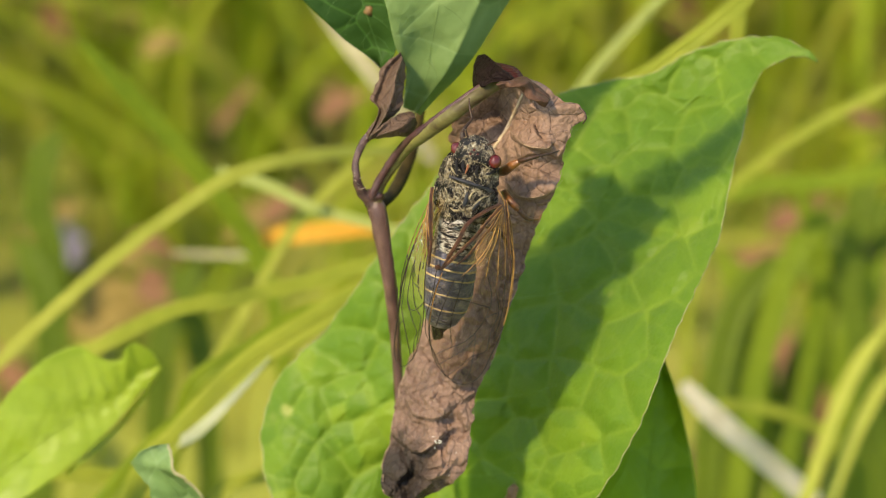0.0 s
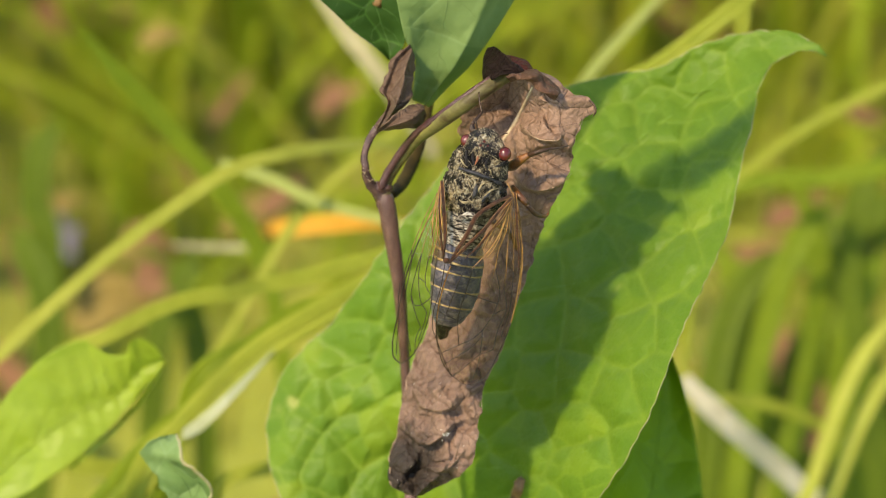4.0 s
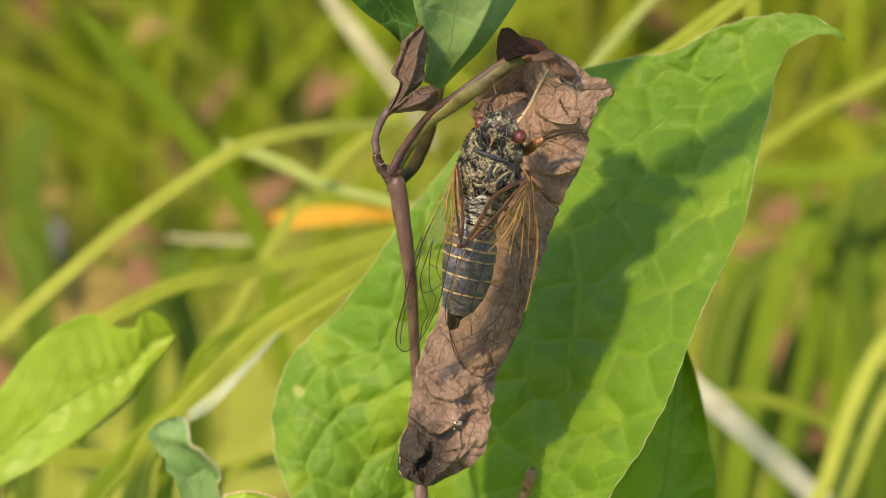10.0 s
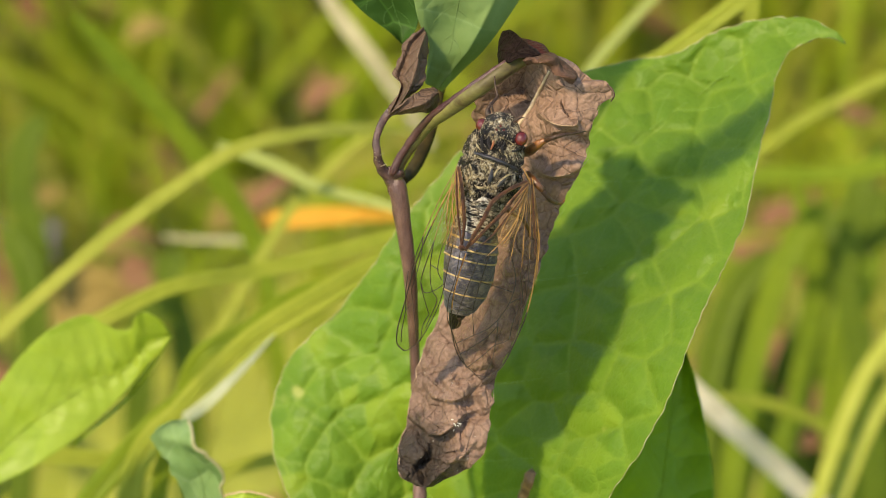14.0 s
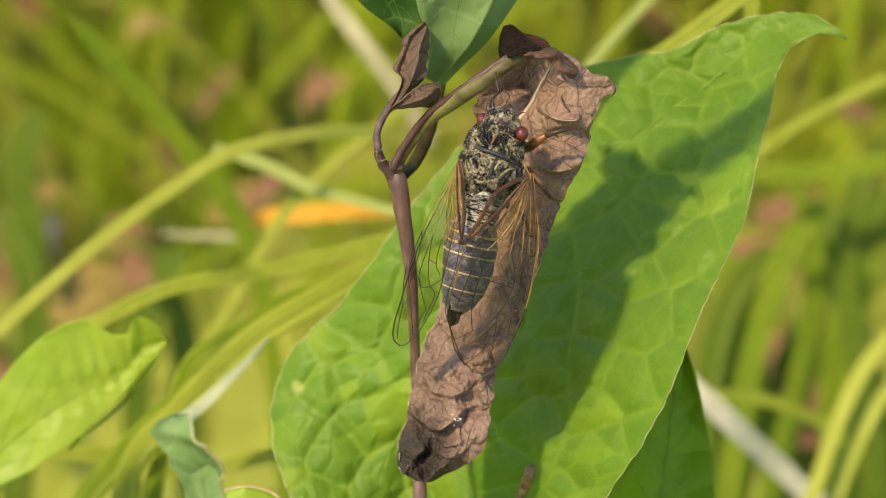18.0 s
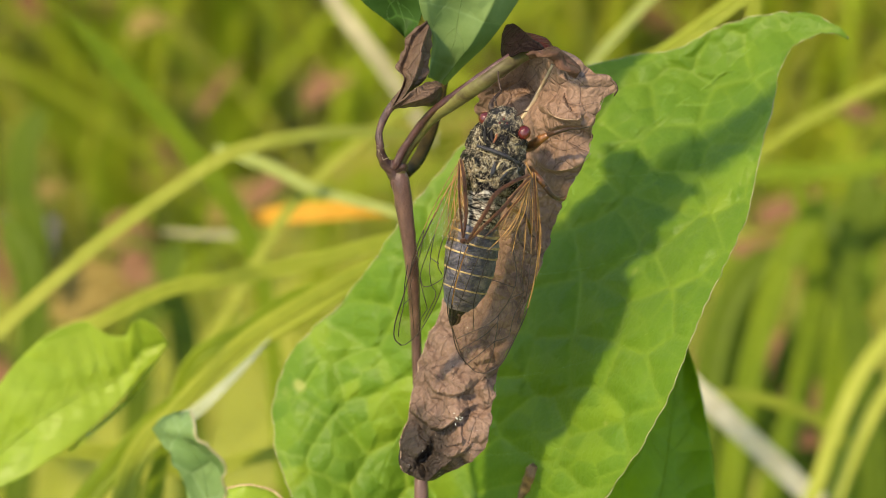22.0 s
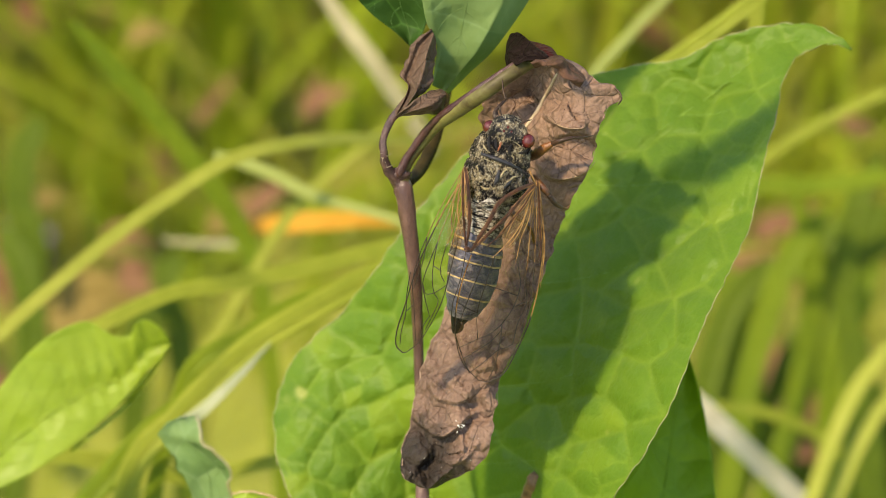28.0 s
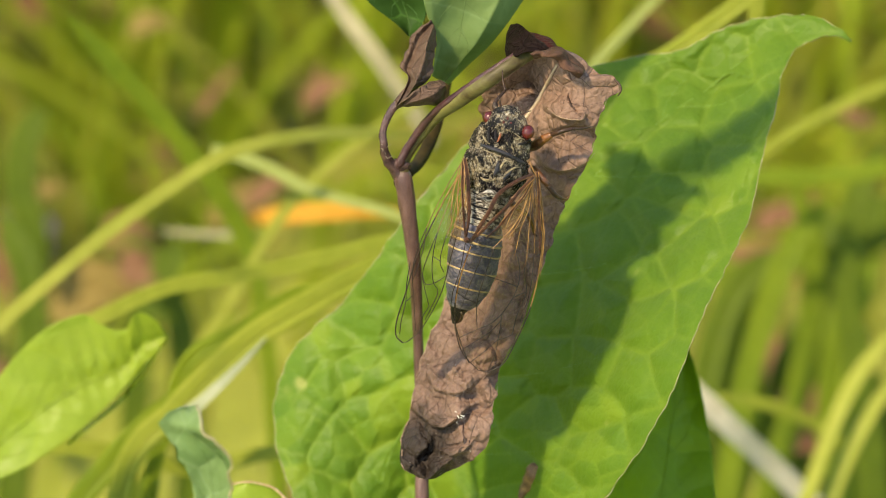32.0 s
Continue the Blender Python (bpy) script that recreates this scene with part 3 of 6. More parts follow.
DN, DM = 320, 110
shape = blade_shape(DL, DR, DN, DM, -1.5, 0, 2.6, 1.0, 0.2, dead_relief, 2.0, 0.7)
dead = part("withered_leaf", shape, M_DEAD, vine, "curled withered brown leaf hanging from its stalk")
part("midrib", tube(lie_on(shape, [(11.66, 19.82, -9.2), (11.17, 18.84, -9.2), (10.43, 17.36, -9.2), (9.57, 15.77, -9.2), (8.34, 14.05, -9.2)], 0.16), [0.12, 0.17, 0.21, 0.24, 0.2], 8, 5, 0.2), M_DEAD_RIB, dead, "pale dry midrib")
part("rim", tube([on_blade(shape, DN, DM, k / 60, 0.0) for k in range(12, 60)], [0.06], 6, 1, 1.2), M_DEAD_RIM, dead)
part("rim", tube([on_blade(shape, DN, DM, k / 60, 1.0) for k in range(6, 60)], [0.025], 6, 1, 1.2), M_DEAD_RIM, dead)


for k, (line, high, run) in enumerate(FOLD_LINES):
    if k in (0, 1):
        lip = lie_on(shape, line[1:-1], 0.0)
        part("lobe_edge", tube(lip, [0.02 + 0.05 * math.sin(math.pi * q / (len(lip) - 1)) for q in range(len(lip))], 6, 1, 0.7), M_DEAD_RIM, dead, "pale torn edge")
M_DEAD_VEIN = plain_mat("dark dry vein", (0.050, 0.027, 0.018), (0.095, 0.056, 0.040), 900)
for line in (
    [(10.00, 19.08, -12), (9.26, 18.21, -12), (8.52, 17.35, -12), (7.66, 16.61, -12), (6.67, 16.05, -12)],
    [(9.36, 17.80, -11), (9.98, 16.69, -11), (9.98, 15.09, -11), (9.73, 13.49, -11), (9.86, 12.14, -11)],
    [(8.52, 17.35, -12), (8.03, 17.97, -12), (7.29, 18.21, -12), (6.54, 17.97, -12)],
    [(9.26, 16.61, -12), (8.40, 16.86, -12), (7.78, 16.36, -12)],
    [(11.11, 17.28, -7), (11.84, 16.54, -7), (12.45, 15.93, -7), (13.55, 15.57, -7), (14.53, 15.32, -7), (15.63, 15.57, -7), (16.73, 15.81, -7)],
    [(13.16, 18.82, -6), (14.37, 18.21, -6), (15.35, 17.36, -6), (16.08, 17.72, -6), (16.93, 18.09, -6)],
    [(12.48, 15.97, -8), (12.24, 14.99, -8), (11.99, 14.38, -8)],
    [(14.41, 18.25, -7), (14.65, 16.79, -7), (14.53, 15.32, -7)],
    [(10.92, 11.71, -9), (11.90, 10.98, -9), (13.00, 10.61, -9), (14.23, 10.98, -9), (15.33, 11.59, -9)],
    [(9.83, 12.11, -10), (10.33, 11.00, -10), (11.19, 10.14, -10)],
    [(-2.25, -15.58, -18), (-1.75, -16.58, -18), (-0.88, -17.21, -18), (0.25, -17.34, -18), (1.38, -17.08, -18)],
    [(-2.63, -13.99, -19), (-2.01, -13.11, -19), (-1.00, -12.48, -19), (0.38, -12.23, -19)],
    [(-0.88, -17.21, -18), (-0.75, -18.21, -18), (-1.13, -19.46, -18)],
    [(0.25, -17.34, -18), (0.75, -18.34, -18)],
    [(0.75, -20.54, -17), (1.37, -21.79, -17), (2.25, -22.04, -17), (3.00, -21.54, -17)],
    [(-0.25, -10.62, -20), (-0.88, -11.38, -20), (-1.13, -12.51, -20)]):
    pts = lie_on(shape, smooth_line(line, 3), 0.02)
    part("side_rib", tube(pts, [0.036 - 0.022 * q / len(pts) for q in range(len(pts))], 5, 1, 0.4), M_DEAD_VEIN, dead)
part("curled_flap", blade_shape([(6.23, 20.33, -7), (7.29, 20.72, -5), (8.86, 21.17, -4.2), (10.19, 21.18, -4.4), (11.42, 21.09, -5)], [(6.09, 21.72, -10.4), (6.54, 24.12, -11.6), (7.26, 24.55, -10.4), (7.86, 24.27, -9.8), (8.57, 23.43, -8)], 40, 20, -0.8, 0.35, 2.4, 0.9, 0.25, lambda s, t, p: 0.8 * math.sin(s * 9) * t, 7.0, 0.6), M_DEAD_DARK, dead, "blackened curled flap")
part("curled_flap", blade_shape([(8.16, 21.13, -6), (9.00, 21.23, -5.4), (10.09, 21.21, -5), (11.18, 21.09, -5), (12.29, 20.86, -5.4)], [(7.87, 24.18, -10.4), (8.97, 23.52, -9.68), (9.82, 23.38, -9.2), (10.91, 22.86, -8.72), (12.21, 21.30, -7)], 40, 20, -0.8, 0.3, 2.4, 0.7, 0.25, lambda s, t, p: 0.6 * math.sin(s * 11) * t, 17.0, 0.5), M_WINE, dead, "wine-red curled flap")
part("rolled_edge", blade_shape([(8.62, 20.94, -4.6), (10.07, 21.29, -4.2), (11.89, 21.54, -4.4), (13.13, 20.96, -5), (14.23, 20.00, -5.2), (14.71, 19.14, -5)], [(9.10, 20.45, -4.4), (10.35, 20.40, -3.4), (11.55, 20.14, -3), (12.21, 19.29, -2.8), (13.19, 18.69, -3), (14.05, 18.22, -3.4)], 40, 16, -0.9, 0.3, 2.2, 0.6, 0.22, lambda s, t, p: 0.5 * math.sin(s * 13 + t * 4), 27.0, 0.4), M_ROLL, dead, "rolled brown upper leaf edge")
for k in range(40):
    a = on_blade(shape, DN, DM, random.uniform(0.45, 0.98), random.uniform(0.08, 0.95)) + Vector((0, 0, 0.05))
    r = random.uniform(0.02, 0.05)
    SPECKS.append((a, r))
part("corner_curl", tube([(17.80, 18.22, -3.4), (18.26, 17.72, -2.9), (18.50, 17.11, -2.9), (18.16, 16.41, -3.4)], [0.06, 0.10, 0.10, 0.05], 10, 5, 0.9), M_DEAD_SMALL, dead, "dark curled corner")
for k in range(8):
    a = Vector((1.73, -18.60, -12.32)) + Vector((random.gauss(0, 0.45), random.gauss(0, 0.3), 0.35))
    d = Vector((random.uniform(-1, 1), random.uniform(-1, 1), random.uniform(-0.2, 0.6)))
    part("cobweb", tube([a, a + d * 0.2, a + d * 0.34 + Vector((0.06, -0.05, 0))], [0.03, 0.045, 0.02], 5, 2, 0.5), M_DOWN, dead)

sv, sf = [], []
for a, r in SPECKS:
    o = len(sv)
    sv += [a + Vector(d) * r for d in ((1, 0, 0), (0, 1, 0), (-1, 0, 0), (0, -1, 0), (0, 0, 1))]
    sf += [(o, o + 1, o + 4), (o + 1, o + 2, o + 4), (o + 2, o + 3, o + 4), (o + 3, o, o + 4)]
tagged(part("dust", (sv, sf), M_DOWN, dead, "pale dust specks"), kind="stuff")

# small shrivelled leaf beside the tendril
part("shrivelled_leaf", blade_shape([(-1.98, 25.12, -14), (-3.71, 23.57, -12.8), (-4.64, 21.59, -12.8), (-5.20, 19.73, -12.8), (-4.52, 18.74, -12.8), (-4.95, 17.13, -12.8), (-5.81, 15.40, -12.8)], [(-1.36, 23.63, -14), (-1.48, 21.22, -12.8), (-1.85, 19.08, -12.08), (-2.47, 18.20, -11.6), (-3.15, 17.58, -11.6), (-4.08, 16.49, -12.08), (-5.20, 15.53, -12.8)], 60, 24, -0.5, 0.45, 2.2, 1.2, 0.22, lambda s, t, p: 1.4 * math.exp(-((t - 0.55 - 0.2 * s) / 0.12) ** 2) - 1.0 * math.exp(-((t - 0.25) / 0.12) ** 2), 4.0, 0.5), M_DEAD_SMALL, vine, "small shrivelled brown leaf")
part("shrivelled_leaf", blade_shape([(-5.80, 15.36, -11.6), (-4.43, 16.30, -10.4), (-2.83, 17.66, -10.4), (-0.99, 18.20, -11.6), (-0.37, 17.95, -11.6)], [(-5.44, 15.15, -12.8), (-3.82, 15.47, -11.12), (-2.09, 15.46, -10.88), (-0.74, 15.73, -11.6), (-0.12, 17.01, -12.8)], 30, 16, -1.2, 0.4, 2.0, 0.7, 0.22, lambda s, t, p: 0.6 * math.sin(t * 8 + s * 5), 6.0, 0.4), M_DEAD_SMALL, vine, "dark rolled dry leaf tip")

# two green leaves at the top
TL = [(-5.75, 39.22, -8), (-4.86, 34.51, -10.4), (-3.45, 30.29, -11.6), (-2.97, 27.90, -12.8), (-2.42, 25.49, -14), (-1.37, 23.38, -15.2), (-1.50, 21.26, -16.4), (-1.81, 18.95, -17.6)]
TR = [(14.06, 39.86, -15.2), (12.47, 34.17, -14), (9.65, 29.75, -12.8), (8.10, 27.28, -12.8), (6.45, 24.87, -14), (4.60, 22.58, -15.2), (2.37, 20.52, -16.4), (0.06, 18.19, -17.6)]
shape = blade_shape(TL, TR, 90, 60, 1.6, 0.5, 4.0, 0.8, 0.2, lambda s, t, p: -4.5 * max(0, t - 0.78) / 0.22 + 0.5 * math.sin(s * 14 + t * 5), 1.0)
leaf = part("green_leaf", shape, M_PALELEAF, vine, "pale green leaf hanging tip down")
ribs(leaf, shape, 90, 60, 0.45, 5, M_PALELEAF, 0.12, 0.0)
TL = [(-16.51, 39.45, -17.6), (-15.30, 34.54, -18.8), (-13.14, 31.49, -20), (-10.34, 28.74, -21.2), (-8.47, 26.92, -22.4), (-5.94, 25.03, -22.4), (-4.55, 23.70, -22.4)]
TR = [(-1.50, 40.08, -17.6), (-1.19, 35.17, -18.8), (-1.51, 31.49, -20), (-2.02, 28.43, -21.2), (-2.46, 26.29, -22.4), (-3.10, 24.71, -22.4), (-4.30, 23.57, -22.4)]
shape = blade_shape(TL, TR, 50, 30, 1.2, 0.3, 4.5, 0.6, 0.2, None, 8.0)
leaf = part("green_leaf", shape, M_DARKLEAF, vine, "dark green leaf with light veins")
ribs(leaf, shape, 50, 30, 0.55, 5, M_RIB_DULL, 0.08)
part("rust_spot", tube(lie_on(shape, [(-6.19, 30.65, -22.4), (-5.69, 30.21, -22.4), (-5.18, 29.83, -22.4)], -0.42), [0.3, 0.6, 0.3], 12, 6, 0.9), M_SPOT, leaf, "small rusty blotch")

# unseen leaf added above the view, shaped to cast a band of shade
shape = blade_shape([(27.1, 43.6, 10), (21.0, 42.8, 12), (13.8, 39.3, 13), (5.1, 37.0, 14), (0.3, 35.4, 15)], [(29.1, 37.3, 10), (22.4, 35.2, 12), (16.1, 32.7, 13), (9.1, 30.1, 14), (0.3, 33.0, 15)], 40, 24, 0.6, 0.3, 4.5, 0.4, 0.2, None, 23.0)
part("green_leaf", shape, M_BIG, vine, "unseen upper leaf added to shade the broad leaf")
part("leaf_stalk", tube([(4.22, 37.11, -27.2), (12, 54, -20), (25, 60, -8), (27.2, 42.3, 10)], [0.6, 0.55, 0.5, 0.45], 8, 6), M_PETIOLE, vine)

# ---- broad leaf behind ----
broad = thing("broad_leaf_plant", "broad-leaved green plant with a large leaf", "plant")
BL = [(-9.44, -41.88, -39.2), (-14.72, -34.10, -40.4), (-17.87, -28.32, -40.4), (-19.71, -22.93, -40.4), (-19.71, -17.02, -40.4), (-17.35, -11.63, -40.4), (-12.09, -6.51, -40.4), (-7.80, -0.92, -39.2), (-2.89, 5.98, -40.4), (4.34, 14.19, -40.4), (11.54, 19.07, -39.2), (18.04, 21.51, -38), (22.62, 22.49, -38), (27.13, 23.15, -36.8), (30.96, 25.30, -35.6), (35.42, 26.66, -34.4), (39.86, 27.11, -33.2), (41.9, 27.0, -32.5), (43.8, 26.0, -32), (45.3, 25.2, -32), (46.1, 23.95, -32)]
BR = [(-4.18, -43.08, -38), (6.16, -37.17, -29.6), (13.61, -32.08, -21.2), (17.91, -27.18, -15.2), (21.34, -22.15, -11.6), (24.05, -17.16, -10.4), (25.78, -12.98, -10.4), (27.51, -8.57, -11.6), (29.83, -3.97, -14), (32.18, 0.69, -16.4), (33.98, 4.45, -18.8), (34.92, 8.89, -21.2), (35.99, 13.05, -23.6), (37.20, 16.63, -26), (37.78, 19.27, -28.4), (39.0, 22.0, -30.8), (40.4, 23.6, -32), (42.4, 24.45, -32), (44.2, 24.7, -32), (45.4, 24.3, -32), (46.05, 23.85, -32)]


def vein_gap(p, size, seed):
    """How far p lies from the nearest vein of a net with cells of about that size, in millimetres."""
    w = noise.noise_vector(Vector((p.x, p.y, seed)) * (0.7 / size)) * size * 0.18
    x, y = (0.87 * p.x + 0.5 * p.y + w.x) / size, (0.87 * p.y - 0.5 * p.x + w.y) / (size * 0.9)
    j0 = math.floor(y)
    near = []
    for j in (j0 - 1, j0, j0 + 1):
        half = 0.5 * (j % 2)
        i0 = math.floor(x - half)
        for i in (i0 - 1, i0, i0 + 1):
            c = noise.cell_vector(Vector((i + 0.5, j + 0.5, seed + 0.5)))
            a, b = i + half + 0.5 + 0.62 * (c.x - 0.5), j + 0.5 + 0.62 * (c.y - 0.5)
            near.append(((x - a) ** 2 + (y - b) ** 2, a, b))
    near.sort()
    (f, a, b), (g, c, d) = near[0], near[1]
    return (g - f) / max(2 * math.hypot(c - a, d - b), 1e-6) * size, noise.cell(Vector((a * 3.7, b * 3.7, seed + 0.5)))


def broad_relief(s, t, p):
    keel = -2.0 * (1 - abs(t - 0.42) / 0.58) - 5.0 * 4 * t * (1 - t) * math.exp(-((s - 0.30) / 0.28) ** 2)
    low = -7.0 * math.exp(-((s - 0.20) / 0.14) ** 2 - ((t - 0.62) / 0.24) ** 2)
    a, b = vein_gap(p, 6.0, 3.0)[0], vein_gap(p, 2.9, 5.0)[0]
    edge = min(12 * t * (1 - t) + 0.15, 1)
    quilt = (0.72 + 0.38 * min(max((t - 0.25) / 0.3, 0), 1)) * (1 - (1 - min(a / 2.9, 1)) ** 2) + 0.20 * (1 - (1 - min(b / 1.3, 1)) ** 2)
    tilt = (0.22 * max(0.0, -10 - p.y) - 0.30 * max(0.0, -6 - p.x)) * max(0.0, 1 - t / 0.5)
    point = min(1.0, (1 - s) / 0.16)
    return (keel * math.sin(math.pi * min(max(s, 0), 1)) ** 0.6 - 8.0 * t * (1 - t)) * point ** 1.5 + low + tilt + quilt * edge * point


BN, BM = 260, 200
shape = blade_shape(BL, BR, BN, BM, 0, 0, 3.9, 1.4, 0.3, broad_relief, 3.0, 0.35)
big = part("broad_leaf", shape, M_BIG, broad, "large fresh green leaf with a quilted surface")
veins, tones = [], []
for p in shape[0][: len(shape[0]) // 2]:
    (a, u), (b, v) = vein_gap(p, 6.0, 3.0), vein_gap(p, 2.9, 5.0)
    veins.append(max(max(0.0, 1 - a / 0.42), 0.6 * max(0.0, 1 - b / 0.30)))
    # the last term puts a paler, yellower tone into the lower left
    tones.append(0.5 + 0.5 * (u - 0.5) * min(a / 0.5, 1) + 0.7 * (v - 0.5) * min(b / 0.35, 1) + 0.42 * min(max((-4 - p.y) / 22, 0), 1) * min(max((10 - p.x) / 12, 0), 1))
big.data.attributes.new("vein", "FLOAT", "POINT").data.foreach_set("value", veins + veins)
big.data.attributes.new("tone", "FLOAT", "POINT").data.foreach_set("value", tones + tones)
ribs(big, shape, BN, BM, 0.42, 6, M_VEIN, 0.12, -0.06)
for side, r in ((0.0, 0.055), (1.0, 0.045)):
    part("margin", tube([on_blade(shape, BN, BM, k / 190, side) + Vector((0, 0, -0.05)) for k in range(191)], [r], 6, 1, 0.9), M_MARGIN, big, "dry pale brown margin")


spot = lie_on(shape, [(8.83, -28.39, -41.6), (9.42, -27.21, -41.6), (10.01, -25.76, -41.6), (10.41, -24.44, -41.6)], -0.1)
part("rust_spot", tube(spot, [0.5, 0.6, 0.85, 0.6], 12, 6, 0.6), M_SPOT, big, "rusty brown blotch")
part("stalk", tube([(-5.51, -42.21, -39.2), (-4.28, -54.11, -48.8), (-3.07, -73.97, -70), (-1.98, -161.46, -160)], [0.9, 1.1, 1.4, 1.8], 10, 6), M_PETIOLE, broad)
shape = blade_shape([(14.37, -41.19, -46.4), (16.95, -34.36, -44), (19.83, -26.94, -41.6), (22.79, -19.70, -41.6), (25.43, -14.43, -41.6), (27.73, -10.47, -41.6)], [(27.68, -42.52, -46.4), (31.65, -35.69, -44), (31.91, -27.74, -44), (30.86, -19.80, -44), (29.59, -14.46, -42.8), (28.20, -10.47, -41.6)], 50, 30, 2.5, 0.3, 4.5, 0.8, 0.25, None, 11.0)
leaf = part("under_leaf", shape, M_MIDLEAF, broad, "shaded dark green leaf")
ribs(leaf, shape, 50, 30, 0.5, 5, M_MIDLEAF, 0.18)
part("stalk", tube([(21.03, -41.33, -46.4), (15.94, -49.92, -53.6), (1.13, -74.85, -76)], [0.8, 1.0, 1.1], 10, 6), M_PETIOLE, broad)

# ---- the cicada ----
def insect_mat(name, stops, scale, rough, depth, spec=0.32, stretch=None, swirl=0.0):
    m = blank(name)
    nt = m.node_tree
    n = noise_tex(nt, scale, 6, 0.7, stretch)
    n.node.inputs["Distortion"].default_value = swirl
    f = noise_tex(nt, scale * 4, 3)
    return finish(m, ramp(nt, n, stops), rough, add_height(nt, (n, 1.0), (f, 0.5)), depth, 0, spec)


def downy_mat(name, bare, scale, patch, rough=0.3, depth=0.0005):
    """A dark glossy shell with fine golden down that is thick in some patches and worn off in others."""
    m = blank(name)
    nt = m.node_tree
    n = noise_tex(nt, scale, 8, 0.75, (1.3, 0.7, 1))
    n.node.inputs["Distortion"].default_value = 1.2
    zone = noise_tex(nt, patch, 3, 0.55)
    thick = ramp(nt, add_height(nt, (n, 1.0), (zone, 0.75)), [(0.84, (0, 0, 0)), (0.91, (0.30, 0.30, 0.30)), (1.02, (1, 1, 1))])
    gold = ramp(nt, noise_tex(nt, scale * 1.7, 4), [(0.35, (0.20, 0.140, 0.066)), (0.50, (0.44, 0.355, 0.215)), (0.66, (0.82, 0.74, 0.56))])
    shell = ramp(nt, noise_tex(nt, 900, 4), [(0.4, bare), (0.7, [c * 2.6 for c in bare])])
    return finish(m, blend(nt, thick, shell, gold), rough, add_height(nt, (n, 1.0), (zone, 0.8), (noise_tex(nt, scale * 3, 3), 0.4)), depth, 0, 0.5)


M_THORAX = downy_mat("black shell with golden down", (0.008, 0.0065, 0.007), 2600, 800, 0.20, 0.0009)
M_HEAD = downy_mat("black head with golden down", (0.012, 0.010, 0.011), 2600, 800, 0.24, 0.0006)
M_COLLAR = insect_mat("smooth blue-black collar", [(0.35, (0.007, 0.007, 0.009)), (0.7, (0.028, 0.026, 0.032))], 900, 0.28, 0.0002, 0.5)
M_STRIPE = insect_mat("orange brown stripe", [(0.35, (0.16, 0.045, 0.018)), (0.65, (0.34, 0.12, 0.05))], 1500, 0.4, 0.0001)
M_SILVER = insect_mat("silvery down", [(0.0, (0.010, 0.009, 0.010)), (0.43, (0.020, 0.016, 0.015)), (0.48, (0.26, 0.21, 0.15)), (0.57, (0.80, 0.76, 0.66))], 1700, 0.28, 0.0008, 0.4, (0.6, 1.4, 1), 1.2)
M_ABDOMEN = insect_mat("slate grey shell", [(0.30, (0.018, 0.017, 0.028)), (0.50, (0.085, 0.084, 0.125)), (0.70, (0.27, 0.235, 0.24))], 700, 0.28, 0.0004, 0.45, None, 1.0)
M_BLACK = insect_mat("black shell", [(0.35, (0.006, 0.006, 0.007)), (0.7, (0.024, 0.020, 0.019))], 900, 0.45, 0.0003, 0.2)
M_BAND = insect_mat("straw yellow band", [(0.35, (0.30, 0.20, 0.08)), (0.65, (0.56, 0.44, 0.24))], 1500, 0.45, 0.0001)
M_EYE = insect_mat("dark red compound eye", [(0.35, (0.055, 0.006, 0.006)), (0.65, (0.105, 0.011, 0.010))], 2500, 0.16, 0.00003, 0.6)
M_LEG = insect_mat("amber brown leg", [(0.35, (0.030, 0.010, 0.005)), (0.65, (0.20, 0.075, 0.016))], 800, 0.28, 0.0001, 0.6)
M_LEG_DARK = insect_mat("dark brown leg", [(0.35, (0.012, 0.008, 0.007)), (0.7, (0.075, 0.038, 0.02))], 900, 0.35, 0.0001)
M_AMBER = insect_mat("amber wing vein", [(0.35, (0.085, 0.038, 0.012)), (0.65, (0.34, 0.185, 0.055))], 700, 0.35, 0.00005)
M_RUSSET = insect_mat("russet wing vein", [(0.35, (0.018, 0.007, 0.004)), (0.65, (0.110, 0.042, 0.020))], 1500, 0.3, 0.0004, 0.4)
M_VEINB = insect_mat("black wing vein", [(0.35, (0.012, 0.010, 0.009)), (0.7, (0.05, 0.032, 0.02))], 700, 0.4, 0.00005)


M_MARK = insect_mat("golden mark", [(0.38, (0.05, 0.04, 0.025)), (0.52, (0.34, 0.27, 0.14)), (0.70, (0.64, 0.56, 0.38))], 2600, 0.35, 0.0002)
M_GOLD = insect_mat("golden hair", [(0.35, (0.36, 0.29, 0.17)), (0.65, (0.66, 0.58, 0.42))], 3000, 0.35, 0.00001, 0.6)
M_SILK = insect_mat("silvery hair", [(0.35, (0.50, 0.45, 0.36)), (0.65, (0.80, 0.76, 0.66))], 3000, 0.3, 0.00001, 0.6)


